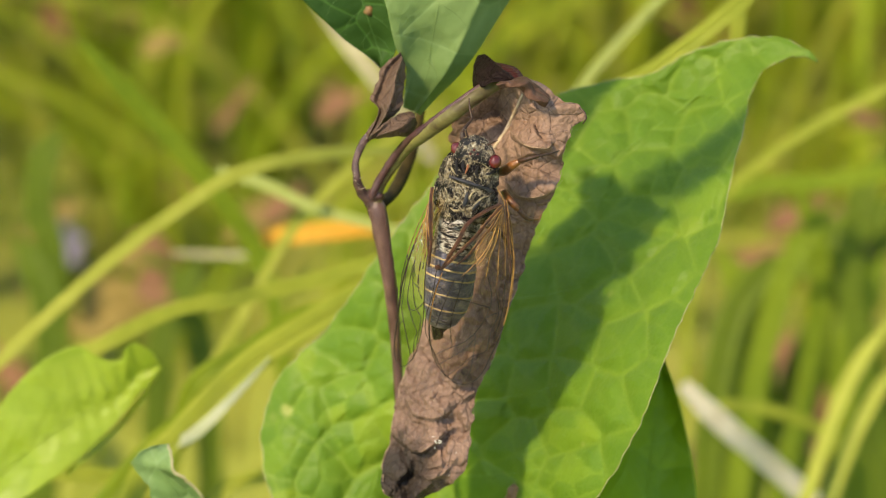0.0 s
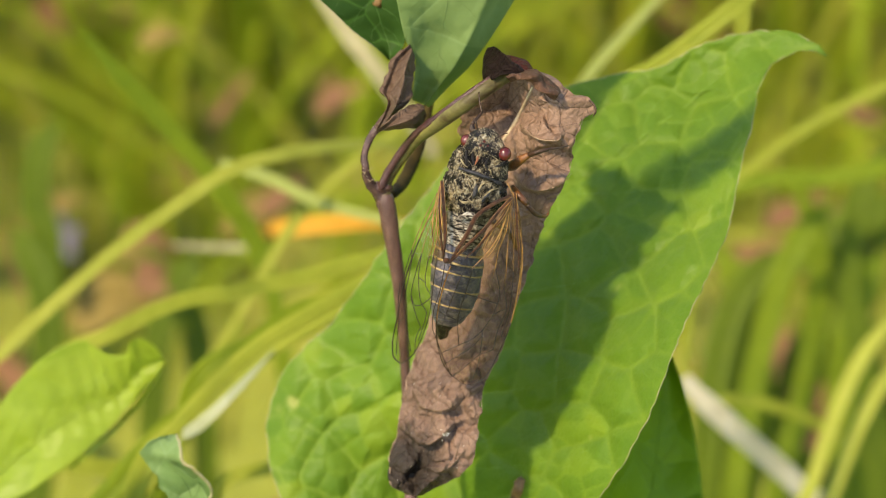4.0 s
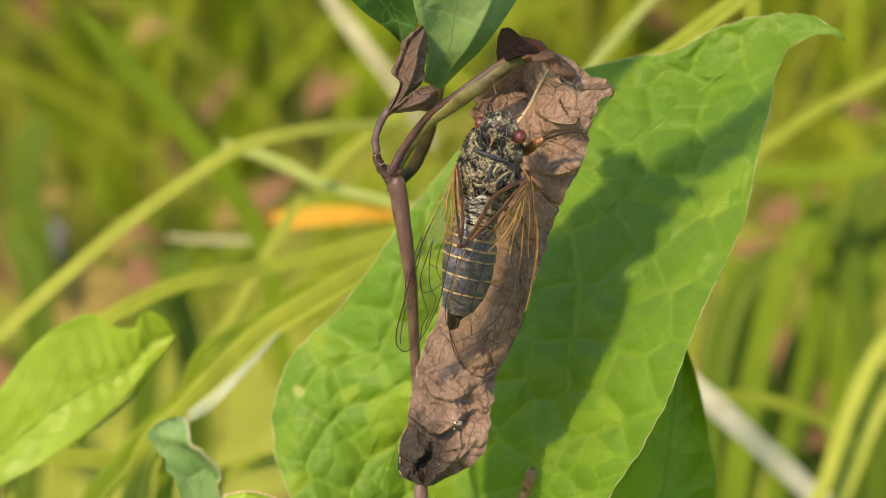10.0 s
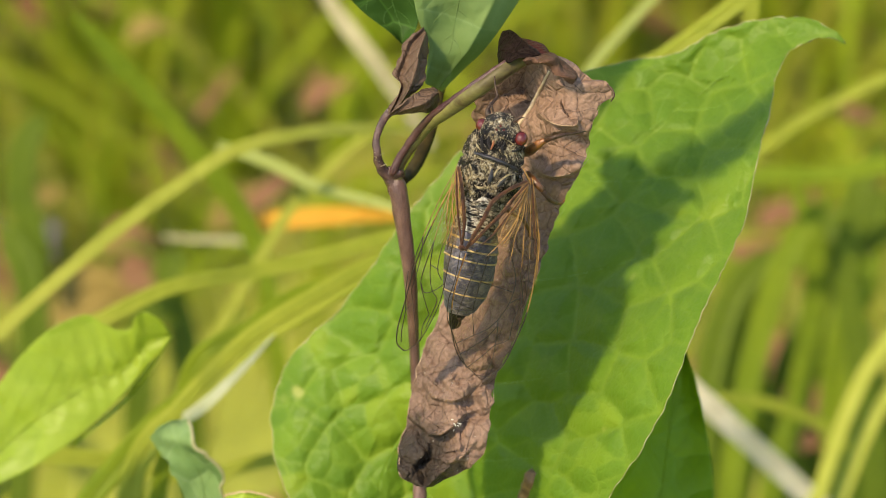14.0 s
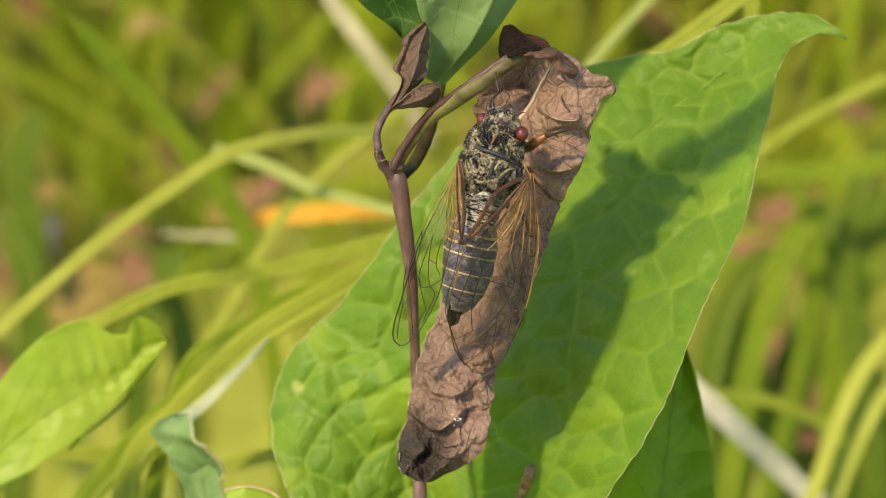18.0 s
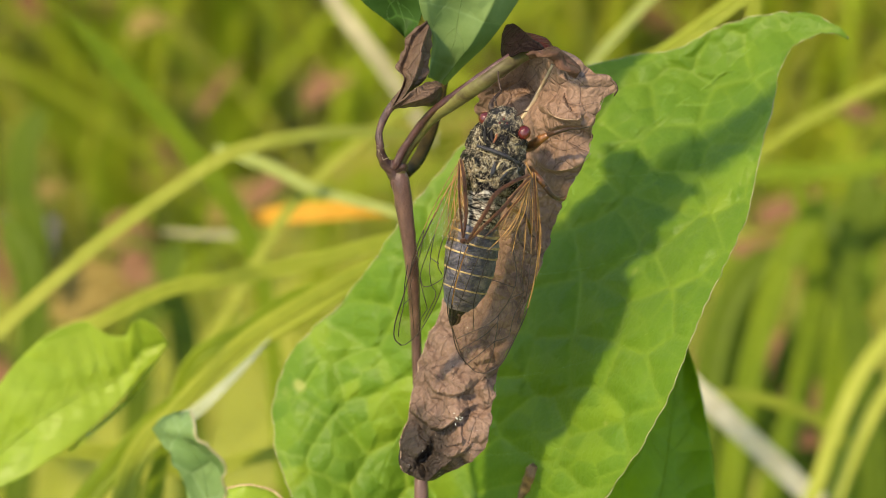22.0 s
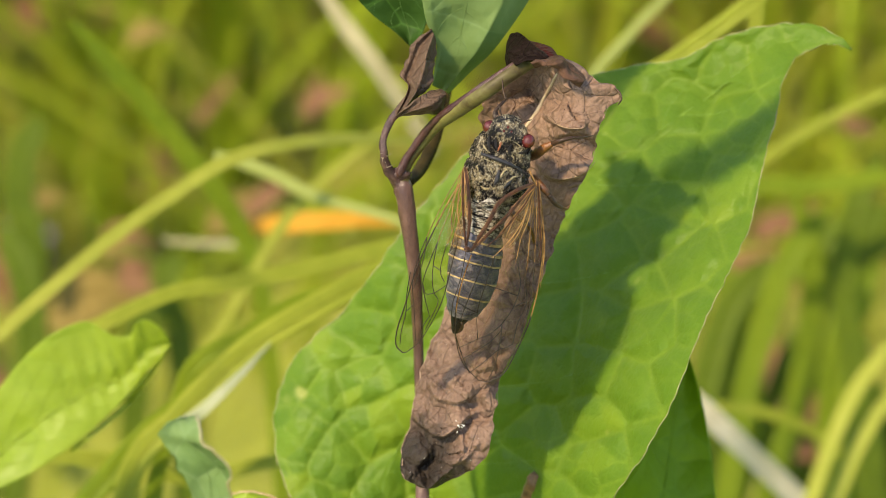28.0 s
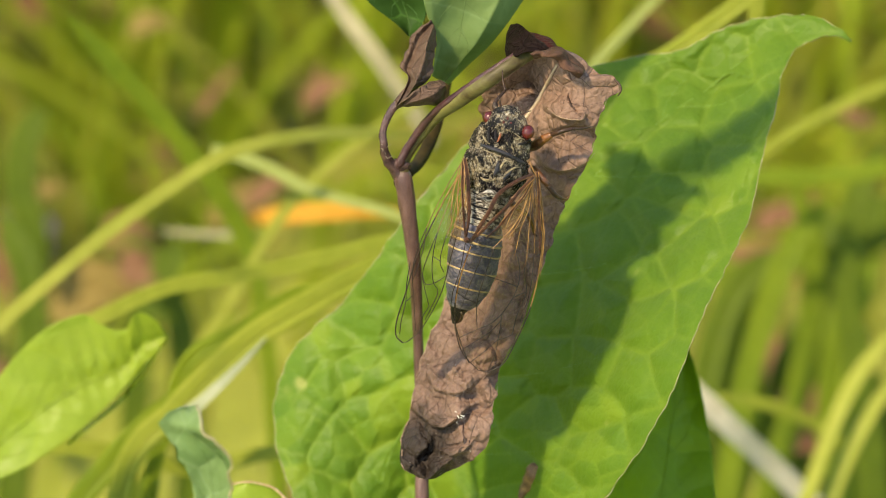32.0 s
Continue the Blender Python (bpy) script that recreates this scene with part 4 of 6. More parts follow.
def membrane_mat():
    """A clear wing skin: mostly see-through, with gloss that grows at a slant."""
    m = blank("clear wing membrane")
    nt = m.node_tree
    clear = nt.nodes.new("ShaderNodeBsdfTransparent")
    clear.inputs[0].default_value = (0.915, 0.895, 0.87, 1)
    gloss = nt.nodes.new("ShaderNodeBsdfGlossy")
    gloss.inputs["Roughness"].default_value = 0.22
    fres = nt.nodes.new("ShaderNodeFresnel")
    fres.inputs[0].default_value = 1.22
    mix = nt.nodes.new("ShaderNodeMixShader")
    nt.links.new(fres.outputs[0], mix.inputs[0])
    nt.links.new(clear.outputs[0], mix.inputs[1])
    nt.links.new(gloss.outputs[0], mix.inputs[2])
    b = nt.nodes.new("ShaderNodeBump")
    b.inputs["Distance"].default_value = 0.0003
    nt.links.new(noise_tex(nt, 350, 3), b.inputs["Height"])
    nt.links.new(b.outputs[0], gloss.inputs["Normal"])
    nt.links.new(mix.outputs[0], nt.nodes["Material Output"].inputs[0])
    return m


M_WING = membrane_mat()


def loft(stations, sides=28, steps=5, rough=0.0, size=1.0, flat=0.95, seed=0.0, slant=0.0):
    """A body lofted along y: each station is its middle, its half width and its half height."""
    mid = smooth_line([s[0] for s in stations], steps)
    wide = smooth_line([(s[1], s[2], 0) for s in stations], steps)
    verts, faces = [], []
    for c, w in zip(mid, wide):
        for k in range(sides):
            a = 2 * math.pi * k / sides
            ca, sa = math.cos(a), math.sin(a)
            x = math.copysign(abs(ca) ** flat, ca) * max(w.x, 0.02)
            z = math.copysign(abs(sa) ** flat, sa) * max(w.y, 0.02)
            p = c + Vector((x, -slant * z, z))
            if rough:
                d = rough * (1 - 2 * abs(noise.noise(p * size + Vector((seed, 0, 0))))) + rough * 0.5 * noise.noise(p * size * 2.7)
                p += Vector((x, 0, z)).normalized() * d
            verts.append(p)
    n = len(mid)
    for i in range(n - 1):
        for k in range(sides):
            a, b = i * sides + k, i * sides + (k + 1) % sides
            faces.append((a, b, b + sides, a + sides))
    faces.append(tuple(reversed(range(sides))))
    faces.append(tuple(range((n - 1) * sides, n * sides)))
    return verts, faces


def ball(c, r, sides=20, rings=12):
    c, r = Vector(c), Vector(r) if not isinstance(r, (int, float)) else Vector((r, r, r))
    verts = [c + Vector((0, 0, r.z))]
    for i in range(1, rings):
        b = math.pi * i / rings
        verts += [c + Vector((r.x * math.sin(b) * math.cos(a), r.y * math.sin(b) * math.sin(a), r.z * math.cos(b))) for a in (2 * math.pi * k / sides for k in range(sides))]
    verts.append(c - Vector((0, 0, r.z)))
    faces = [(0, 1 + k, 1 + (k + 1) % sides) for k in range(sides)]
    for i in range(rings - 2):
        o = 1 + i * sides
        faces += [(o + k, o + sides + k, o + sides + (k + 1) % sides, o + (k + 1) % sides) for k in range(sides)]
    o = 1 + (rings - 2) * sides
    faces += [(o + k, len(verts) - 1, o + (k + 1) % sides) for k in range(sides)]
    return verts, faces


cicada = thing("cicada", "small black cicada with clear wings resting on a withered leaf", "cicada", BENCH @ pose(0.00521, 0.00855, -0.004, 0, 0, -14.2))
head = part("head", loft([((-0.12, 6.77, 2.2), 0.5, 0.5), ((-0.15, 6.38, 2.3), 1.25, 1.0), ((-0.15, 5.63, 2.4), 1.9, 1.5), ((-0.15, 4.89, 2.3), 2.35, 1.8), ((-0.17, 4.02, 2.1), 2.35, 1.9)], 28, 5, 0.10, 2.2), M_HEAD, cicada, "black head with golden down")
part("compound_eye", ball((2.24, 4.48, 3.2), (0.72, 0.78, 0.72)), M_EYE, head, "glossy dark red eye")
part("compound_eye", ball((-2.15, 4.93, 2.7), (0.66, 0.74, 0.70)), M_EYE, head, "glossy dark red eye")
for p in ((-0.22, 5.31, 4.05), (0.25, 4.94, 4), (-0.52, 4.81, 4)):
    part("ocellus", ball(p, 0.16, 10, 6), M_EYE, head)
part("antenna", tube([(0.78, 5.62, 2.6), (1.14, 6.12, 3.2), (1.53, 6.52, 3.4), (2.03, 6.78, 3.2)], [0.16, 0.12, 0.09, 0.05], 6, 4), M_LEG_DARK, head)
part("antenna", tube([(-0.97, 6.17, 2.6), (-1.32, 6.56, 3), (-1.59, 7.11, 3.2), (-1.94, 7.52, 3)], [0.16, 0.12, 0.09, 0.05], 6, 4), M_LEG_DARK, head)
prono = part("pronotum", loft([((-0.14, 4.41, 1.8), 2.3, 1.8), ((-0.14, 3.67, 1.6), 2.85, 2.3), ((-0.19, 2.67, 1.4), 3.05, 2.6), ((-0.19, 1.92, 1.3), 3.2, 2.75), ((-0.19, 1.42, 1.2), 3.0, 2.6)], 40, 10, 0.26, 1.0, 1.0, 3.0), M_THORAX, cicada, "black pronotum with golden down")
meso = part("mesonotum", loft([((-0.16, 1.56, 1.2), 2.9, 2.5), ((-0.16, 0.81, 1.1), 3.35, 2.95), ((-0.11, -0.36, 1), 3.4, 3.1), ((-0.15, -1.43, 0.9), 3.1, 3.0), ((-0.20, -2.44, 0.8), 2.5, 2.8), ((-0.26, -2.95, 0.7), 2.0, 2.5)], 44, 10, 0.24, 0.9, 1.0, 6.0), M_THORAX, cicada, "black mesonotum with golden marks")
part("cross_ridge", tube([(-1.12, -3.57, 2.8), (-0.60, -3.20, 3.7), (-0.08, -2.83, 4), (0.57, -2.91, 3.8), (1.36, -3.07, 2.9)], [0.25, 0.35, 0.42, 0.35, 0.25], 10, 5, 0.25), M_SILVER, meso)
meta = part("metanotum", loft([((-0.20, -2.69, 0.6), 2.1, 2.5), ((-0.23, -3.57, 0.5), 2.3, 2.75), ((-0.25, -4.70, 0.4), 2.2, 2.65), ((-0.28, -5.83, 0.2), 2.3, 2.6), ((-0.36, -6.47, 0.1), 2.4, 2.55)], 32, 7, 0.20, 1.5, 1.0, 9.0), M_SILVER, cicada, "silvery haired rear thorax")


def down(owner, count, length, seed, clump, material):
    """Short fine hairs on the upper side of a shell part, laid towards the tail; one part of their own."""
    rnd = random.Random(seed)
    me = owner.data
    up = [(p.center.copy() / MM, p.normal.copy()) for p in me.polygons if p.normal.z > 0.15]
    verts, faces = [], []
    while count > 0:
        c, n = rnd.choice(up)
        if noise.noise(c * 1.4 + Vector((seed, 0, 0))) < clump and rnd.random() > 0.12:
            continue
        c = c + Vector((rnd.uniform(-0.15, 0.15), rnd.uniform(-0.15, 0.15), 0))
        d = (Vector((rnd.uniform(-1.1, 1.1), -1, 0)) + n * rnd.uniform(0.2, 0.7)).normalized()
        s = d.cross(n).normalized() * 0.017
        tip = c + d * length * rnd.uniform(0.6, 1.2)
        o = len(verts)
        verts += [c - s, c + s, c + n * 0.03, tip]
        faces += [(o, o + 1, o + 3), (o + 1, o + 2, o + 3), (o + 2, o, o + 3)]
        count -= 1
    return tagged(part("down", (verts, faces), material, owner, "fine golden down"), kind="stuff")


def onto(ob, points, lift=0.0):
    """The points laid onto the upper side of a shell part."""
    top = [v.co / MM for v in ob.data.vertices if v.co.z > 0.001]
    out = []
    for p in points:
        q = min(top, key=lambda v: (v.x - p[0]) ** 2 + (v.y - p[1]) ** 2 - 0.02 * v.z)
        out.append(Vector((p[0], p[1], q.z + lift)))
    return out


def band(owner, name, points, radii, material, lift=0.0, label="", bumps=0.3):
    """A raised line that follows the upper side of a shell part."""
    line = onto(owner, smooth_line(points, 4), lift)
    line = [line[0]] + [(a + b * 2 + c) / 4 for a, b, c in zip(line, line[1:], line[2:])] + [line[-1]]
    rad = [v.x for v in smooth_line([(r, 0, 0) for r in radii], max(1, round((len(line) - 1) / (len(radii) - 1))))]
    rad = (rad + [rad[-1]] * len(line))[: len(line)]
    return part(name, tube(line, rad, 8, 1, bumps), material, owner, label)


band(prono, "stripe", [(-0.53, 3.62, 4.00), (-0.53, 3.13, 4.00), (-0.64, 2.60, 4.00)], [0.07, 0.13, 0.06], M_STRIPE, 0.06, "orange brown middle stripe")
band(prono, "front_rim", [(-2.32, 4.36, 3.50), (-1.68, 4.53, 3.50), (-0.92, 4.47, 3.50), (-0.08, 4.31, 3.50), (0.73, 4.08, 3.50), (1.63, 3.69, 3.50)], [0.05, 0.075, 0.07, 0.075, 0.07, 0.05], M_MARK, 0.06, "golden front rim")
band(prono, "hind_collar", [(-2.26, 1.90, 3.50), (-1.37, 1.81, 3.50), (-0.48, 1.73, 3.50), (0.54, 1.62, 3.50), (1.52, 1.43, 3.50), (2.46, 1.17, 3.50), (3.38, 0.97, 3.50)], [0.16, 0.21, 0.24, 0.26, 0.25, 0.23, 0.18], M_COLLAR, -0.02, "smooth blue-black collar", 0.15)
band(prono, "hind_collar", [(-1.89, 1.43, 3.50), (-0.87, 1.32, 3.50), (0.28, 1.18, 3.50), (1.47, 0.92, 3.50), (2.90, 0.66, 3.50)], [0.04, 0.06, 0.07, 0.06, 0.04], M_MARK, -0.03, "golden hind rim", 0.7)
for pts in ([(-1.17, 3.97, 3.50), (-1.05, 3.26, 3.50), (-0.55, 2.52, 3.50)], [(0.64, 3.69, 3.50), (0.47, 2.90, 3.50), (1.08, 2.43, 3.50)], [(1.46, 2.92, 3.00), (2.14, 3.21, 3.00), (2.60, 3.82, 3.00)], [(-1.90, 3.91, 3.50), (-1.75, 3.08, 3.50), (-1.48, 2.28, 3.50)]):
    band(prono, "furrow", pts, [0.07, 0.17, 0.07], M_BLACK, 0.0)
band(meso, "dark_mark", [(0.03, 0.67, 4.00), (0.04, -0.32, 4.00), (-0.02, -1.08, 4.00)], [0.1, 0.26, 0.1], M_COLLAR, -0.08)
band(meso, "dark_mark", [(1.64, 0.21, 4.00), (1.23, -0.64, 4.00), (0.97, -1.08, 4.00)], [0.1, 0.24, 0.1], M_COLLAR, -0.08)
for owner, pts, radii in (
    (meso, [(0.32, -0.18, 3.50), (0.47, 0.42, 3.50), (0.72, 0.92, 3.50), (1.07, 1.25, 3.50)], [0.05, 0.13, 0.12, 0.05]),
    (meso, [(1.16, -0.59, 3.50), (1.39, -0.03, 3.50), (1.79, 0.38, 3.50), (2.40, 0.66, 3.50)], [0.05, 0.12, 0.12, 0.05]),
    (meso, [(-2.49, 0.60, 3.50), (-2.09, 0.02, 3.50), (-1.94, -0.56, 3.50), (-1.97, -1.19, 3.50)], [0.05, 0.11, 0.12, 0.05]),
    (meso, [(-1.03, 0.97, 3.50), (-0.78, 0.47, 3.50), (-0.47, -0.01, 3.50)], [0.05, 0.10, 0.05]),
    (meso, [(-1.47, -1.44, 3.50), (-0.93, -1.61, 3.50), (-0.34, -1.52, 3.50), (0.26, -1.19, 3.50)], [0.06, 0.16, 0.18, 0.06]),
    (prono, [(-2.39, 3.42, 3.50), (-2.26, 2.89, 3.50), (-1.89, 2.43, 3.50), (-1.34, 2.19, 3.50)], [0.04, 0.10, 0.10, 0.04]),
    (prono, [(0.23, 2.84, 3.50), (0.77, 2.67, 3.50), (1.18, 2.27, 3.50), (1.36, 1.82, 3.50)], [0.04, 0.10, 0.09, 0.04]),
    (prono, [(1.17, 3.32, 3.50), (1.59, 3.62, 3.50), (2.14, 3.63, 3.50)], [0.04, 0.09, 0.04])):
    band(owner, "golden_mark", pts, radii, M_MARK, -0.01, "golden haired mark", 0.5)
for k in range(6):
    y = -3.3 - 0.62 * k
    part("ridge", tube(onto(meta, [(-1.9, y + 0.1, 2), (-0.7, y - 0.06, 3), (0.5, y, 3), (1.6, y + 0.15, 2)], 0.0), [0.05, 0.14, 0.12, 0.05], 8, 4, 0.5), M_SILVER if k % 2 else M_BLACK, meta)

down(head, 160, 0.26, 1, 0.0, M_GOLD)
down(prono, 260, 0.24, 2, 0.0, M_GOLD)
down(meso, 320, 0.24, 3, 0.0, M_GOLD)
down(meta, 200, 0.34, 4, -0.1, M_SILK)
RINGS = [((-0.31, -5.96, 0.2), 2.45, 2.45), ((-0.16, -7.04, -0.2), 2.65, 2.50), ((-0.06, -8.14, -0.7), 2.80, 2.55), ((-0.02, -9.26, -1.3), 2.82, 2.50), ((0.23, -11.21, -2.5), 2.68, 2.35), ((0.27, -13.10, -3.7), 2.35, 2.05), ((0.19, -14.78, -4.8), 1.75, 1.55), ((0.08, -15.57, -5.3), 1.15, 1.1)]
for a, b in zip(RINGS, RINGS[1:]):
    (ca, wa, ha), (cb, wb, hb) = a, b
    ca, cb = Vector(ca), Vector(cb)
    mid = ca.lerp(cb, 0.5)
    seg = part("abdominal_segment", loft([(ca, wa * 0.955, ha * 0.955), (ca.lerp(cb, 0.2), wa * 0.99, ha * 0.99), (mid, (wa + wb) / 2 * 1.015, (ha + hb) / 2 * 1.015), (cb, wb * 1.02, hb * 1.02)], 36, 5, 0.04, 2.2, 1.0, 0.0, 0.12), M_ABDOMEN, cicada)
    if wb > 2.0:
        part("band", loft([(cb + Vector((0, 0.20, 0)), wb * 1.0, hb * 1.0), (cb + Vector((0, 0.12, 0)), wb * 1.035, hb * 1.035), (cb - Vector((0, 0.09, 0)), wb * 1.04, hb * 1.04), (cb - Vector((0, 0.15, 0)), wb * 0.98, hb * 0.98)], 36, 2, 0.02, 3, 1.0, 0.0, 0.12), M_BAND, seg, "straw yellow hind band")
part("abdomen_tip", loft([((0.05, -15.45, -5.2), 1.0, 1.0), ((0.03, -16.10, -5.7), 0.72, 0.75), ((-0.03, -16.88, -6.3), 0.45, 0.45), ((-0.07, -17.47, -6.7), 0.12, 0.12)], 20, 4, 0.10, 2.5), M_BLACK, cicada, "pointed black abdomen tip")
part("clasper", tube([(0.02, -15.83, -5), (0.50, -16.22, -5), (0.53, -16.85, -5.6), (0.27, -17.31, -6.2)], [0.12, 0.2, 0.16, 0.05], 8, 4, 0.3), M_LEG_DARK, cicada, "russet genital clasper")


def leg(name, joints, thick, mats):
    top = part(name, tube(joints[0], thick[0], 12, 5), mats[0], cicada)
    for n, pts, r, m in zip(("tibia", "tarsus"), joints[1:], thick[1:], mats[1:]):
        part(n, tube(pts, r, 8, 4, 0.15), m, top)


leg("foreleg", ([(2.73, 2.92, -1.5), (3.49, 3.50, 0.2), (4.19, 4.34, 1.2), (4.84, 4.93, 1.6)], [(4.84, 4.93, 1.6), (5.73, 5.50, 2.6), (6.77, 6.08, 2.4)], [(6.77, 6.08, 2.4), (7.82, 6.43, 1.6), (8.87, 6.92, 0.4)]), ([0.45, 0.56, 0.48, 0.3], [0.3, 0.26, 0.2], [0.17, 0.12, 0.06]), (M_LEG, M_LEG_DARK, M_LEG_DARK))
leg("foreleg", ([(-1.29, 5.63, 1.2), (-1.75, 6.13, 1.8), (-1.95, 6.78, 1.7)], [(-1.95, 6.78, 1.7), (-1.64, 7.47, 1.3), (-1.20, 8.30, 0.6)], [(-1.20, 8.30, 0.6), (-1.70, 9.27, 0.1), (-2.05, 10.32, -0.4)]), ([0.32, 0.36, 0.24], [0.22, 0.19, 0.15], [0.13, 0.11, 0.07]), (M_LEG_DARK, M_LEG_DARK, M_LEG_DARK))
leg("middle_leg", ([(3.89, 1.01, -1), (4.93, 0.24, 0.4), (5.85, -0.40, 0.2)], [(5.85, -0.40, 0.2), (6.81, -1.15, -0.4), (7.64, -1.36, -1.4)], [(7.64, -1.36, -1.4), (8.28, -1.25, -2.6), (8.48, -0.75, -3.2)]), ([0.35, 0.42, 0.32], [0.32, 0.27, 0.22], [0.18, 0.13, 0.06]), (M_LEG, M_LEG_DARK, M_LEG))
leg("middle_leg", ([(-1.46, -0.32, -2.5), (-1.99, -1.44, -3.5), (-2.07, -2.08, -4.5)], [(-2.07, -2.08, -4.5), (-1.67, -3.16, -5.5), (-1.27, -3.69, -6.2)], [(-1.27, -3.69, -6.2), (-0.93, -4.04, -6.6)]), ([0.35, 0.4, 0.3], [0.28, 0.24, 0.2], [0.15, 0.08]), (M_LEG, M_LEG_DARK, M_LEG))
leg("hind_leg", ([(1.87, -2.73, -3.5), (3.12, -3.42, -4), (4.50, -3.83, -4.5)], [(4.50, -3.83, -4.5), (5.41, -4.85, -5.6), (5.84, -5.69, -6.6)], [(5.84, -5.69, -6.6), (6.28, -5.89, -7)]), ([0.35, 0.38, 0.28], [0.26, 0.22, 0.18], [0.14, 0.08]), (M_LEG, M_LEG, M_LEG_DARK))

# veins of each forewing, in the cicada's plane
LEFT_NET = [[(-3.76, -0.43), (-4.45, -2.67), (-5.04, -5.27), (-5.57, -8.16), (-5.93, -11.20), (-5.76, -13.35), (-4.98, -15.66), (-3.82, -19.25)],
    [(-3.44, -0.73), (-3.83, -3.14), (-4.06, -5.71), (-4.28, -8.27), (-3.99, -11.65), (-3.30, -13.66), (-2.60, -14.43), (-2.87, -16.57)],
    [(-4.28, -8.27), (-4.50, -9.90), (-4.70, -13.08), (-4.22, -14.21), (-3.07, -16.30)],
    [(-4.70, -13.08), (-4.08, -14.05), (-3.38, -13.81), (-2.72, -13.21), (-2.19, -12.57)],
    [(-6.29, -12.23), (-6.05, -14.67), (-5.66, -16.46), (-5.58, -18.76), (-5.38, -20.02)],
    [(-5.66, -16.46), (-5.07, -15.56)],
    [(-3.21, -1.11), (-3.25, -3.94), (-3.09, -7.03), (-3.32, -9.10), (-3.17, -11.44), (-2.52, -12.28)],
    [(-4.11, -10.93), (-3.70, -11.07), (-3.08, -11.29)],
    [(-5.57, -8.16), (-5.32, -10.10), (-5.35, -11.99), (-5.49, -13.91)],
    [(-3.07, -16.30), (-3.45, -17.53), (-3.35, -19.38)],
    [(-2.87, -16.57), (-3.12, -17.82)],
    [(-3.17, -0.78), (-2.90, -3.85), (-2.70, -6.62), (-2.73, -8.95)]]
RIGHT_NET = [[(-1.25, -14.09), (-0.93, -16.08), (-0.16, -17.38), (0.68, -18.74), (1.39, -19.81), (2.43, -21.18)],
    [(0.68, -18.74), (2.35, -17.38), (3.55, -16.45), (4.48, -15.15)],
    [(1.39, -19.81), (2.79, -18.39), (3.86, -17.18), (4.62, -15.74)],
    [(2.43, -21.18), (3.71, -19.54), (4.85, -17.87)],
    [(4.85, -17.87), (4.93, -18.92), (4.90, -20.05), (4.63, -21.19)],
    [(4.85, -17.87), (5.57, -17.50), (6.19, -16.97)],
    [(4.48, -15.15), (4.71, -16.34), (4.85, -17.87)],
    [(-1.26, -8.57), (-1.08, -11.54), (-1.25, -14.09)],
    [(0.86, -9.29), (0.40, -12.42), (-0.00, -15.78)],
    [(1.86, -8.29), (1.66, -11.47), (1.59, -14.62), (2.35, -17.38)],
    [(4.10, -7.72), (5.32, -10.55), (5.21, -13.08), (4.48, -15.15)],
    [(5.34, -7.41), (5.64, -9.84), (6.47, -12.13), (6.13, -14.73), (6.19, -16.97)],
    [(5.21, -13.08), (5.82, -12.55), (6.47, -12.13)],
    [(1.66, -11.47), (3.58, -11.61), (5.38, -11.78)],
    [(1.59, -14.62), (0.14, -14.36), (-0.83, -13.98)],
    [(5.81, -6.03), (6.43, -9.01), (6.82, -12.04), (6.66, -15.35)],
    [(4.23, -0.79), (5.09, -3.71), (5.81, -6.03)]]


def wing(name, front, hind, label, turn_at, net, base_share=0.34):
    """A clear wing about its joint: the skin is the part, its veins are parts of it."""
    o = Vector(turn_at)
    shape = blade_shape([Vector(p) - o for p in front], [Vector(p) - o for p in hind], 60, 24, 0, 0, 5, 0.25, 0.02, None, 12.0)
    skin = part(name, shape, M_WING, cicada, label)
    skin.location = o * MM
    skin.visible_shadow = True

    def vein(line, r, steps=6):
        fine = smooth_line([(s, t, 0) for s, t in line], steps)
        pts = [on_blade(shape, 60, 24, q.x, q.y) + Vector((0, 0, 0.03)) for q in fine]
        cut = sum(q.x < base_share for q in fine)
        if cut > 1:
            part("vein", tube(pts[: cut + 1], [r * 1.1] * len(pts[: cut + 1]), 6, 1), M_AMBER, skin, "amber vein")
        if len(pts) - cut > 1:
            part("vein", tube(pts[max(cut, 0) :], [r] * len(pts[cut:]), 6, 1), M_VEINB, skin)

    for line in net:
        pts = lie_on(shape, smooth_line([Vector((x, y, 0)) - o for x, y in line], 5), 0.03)
        cut = sum(p.y > -9.0 for p in pts)
        if cut > 1:
            part("vein", tube(pts[: cut + 1], [0.045], 6, 1), M_AMBER, skin, "amber vein")
        if len(pts) - cut > 1:
            part("vein", tube(pts[max(cut - 1, 0) :], [0.048], 6, 1), M_VEINB, skin)
    vein([(k / 20, 0.0) for k in range(21)], 0.072, 3)
    vein([(0.35 + 0.65 * k / 14, 0.985) for k in range(15)], 0.05, 3)
    vein([(1.0, t / 6) for t in range(7)], 0.05, 3)
    return skin


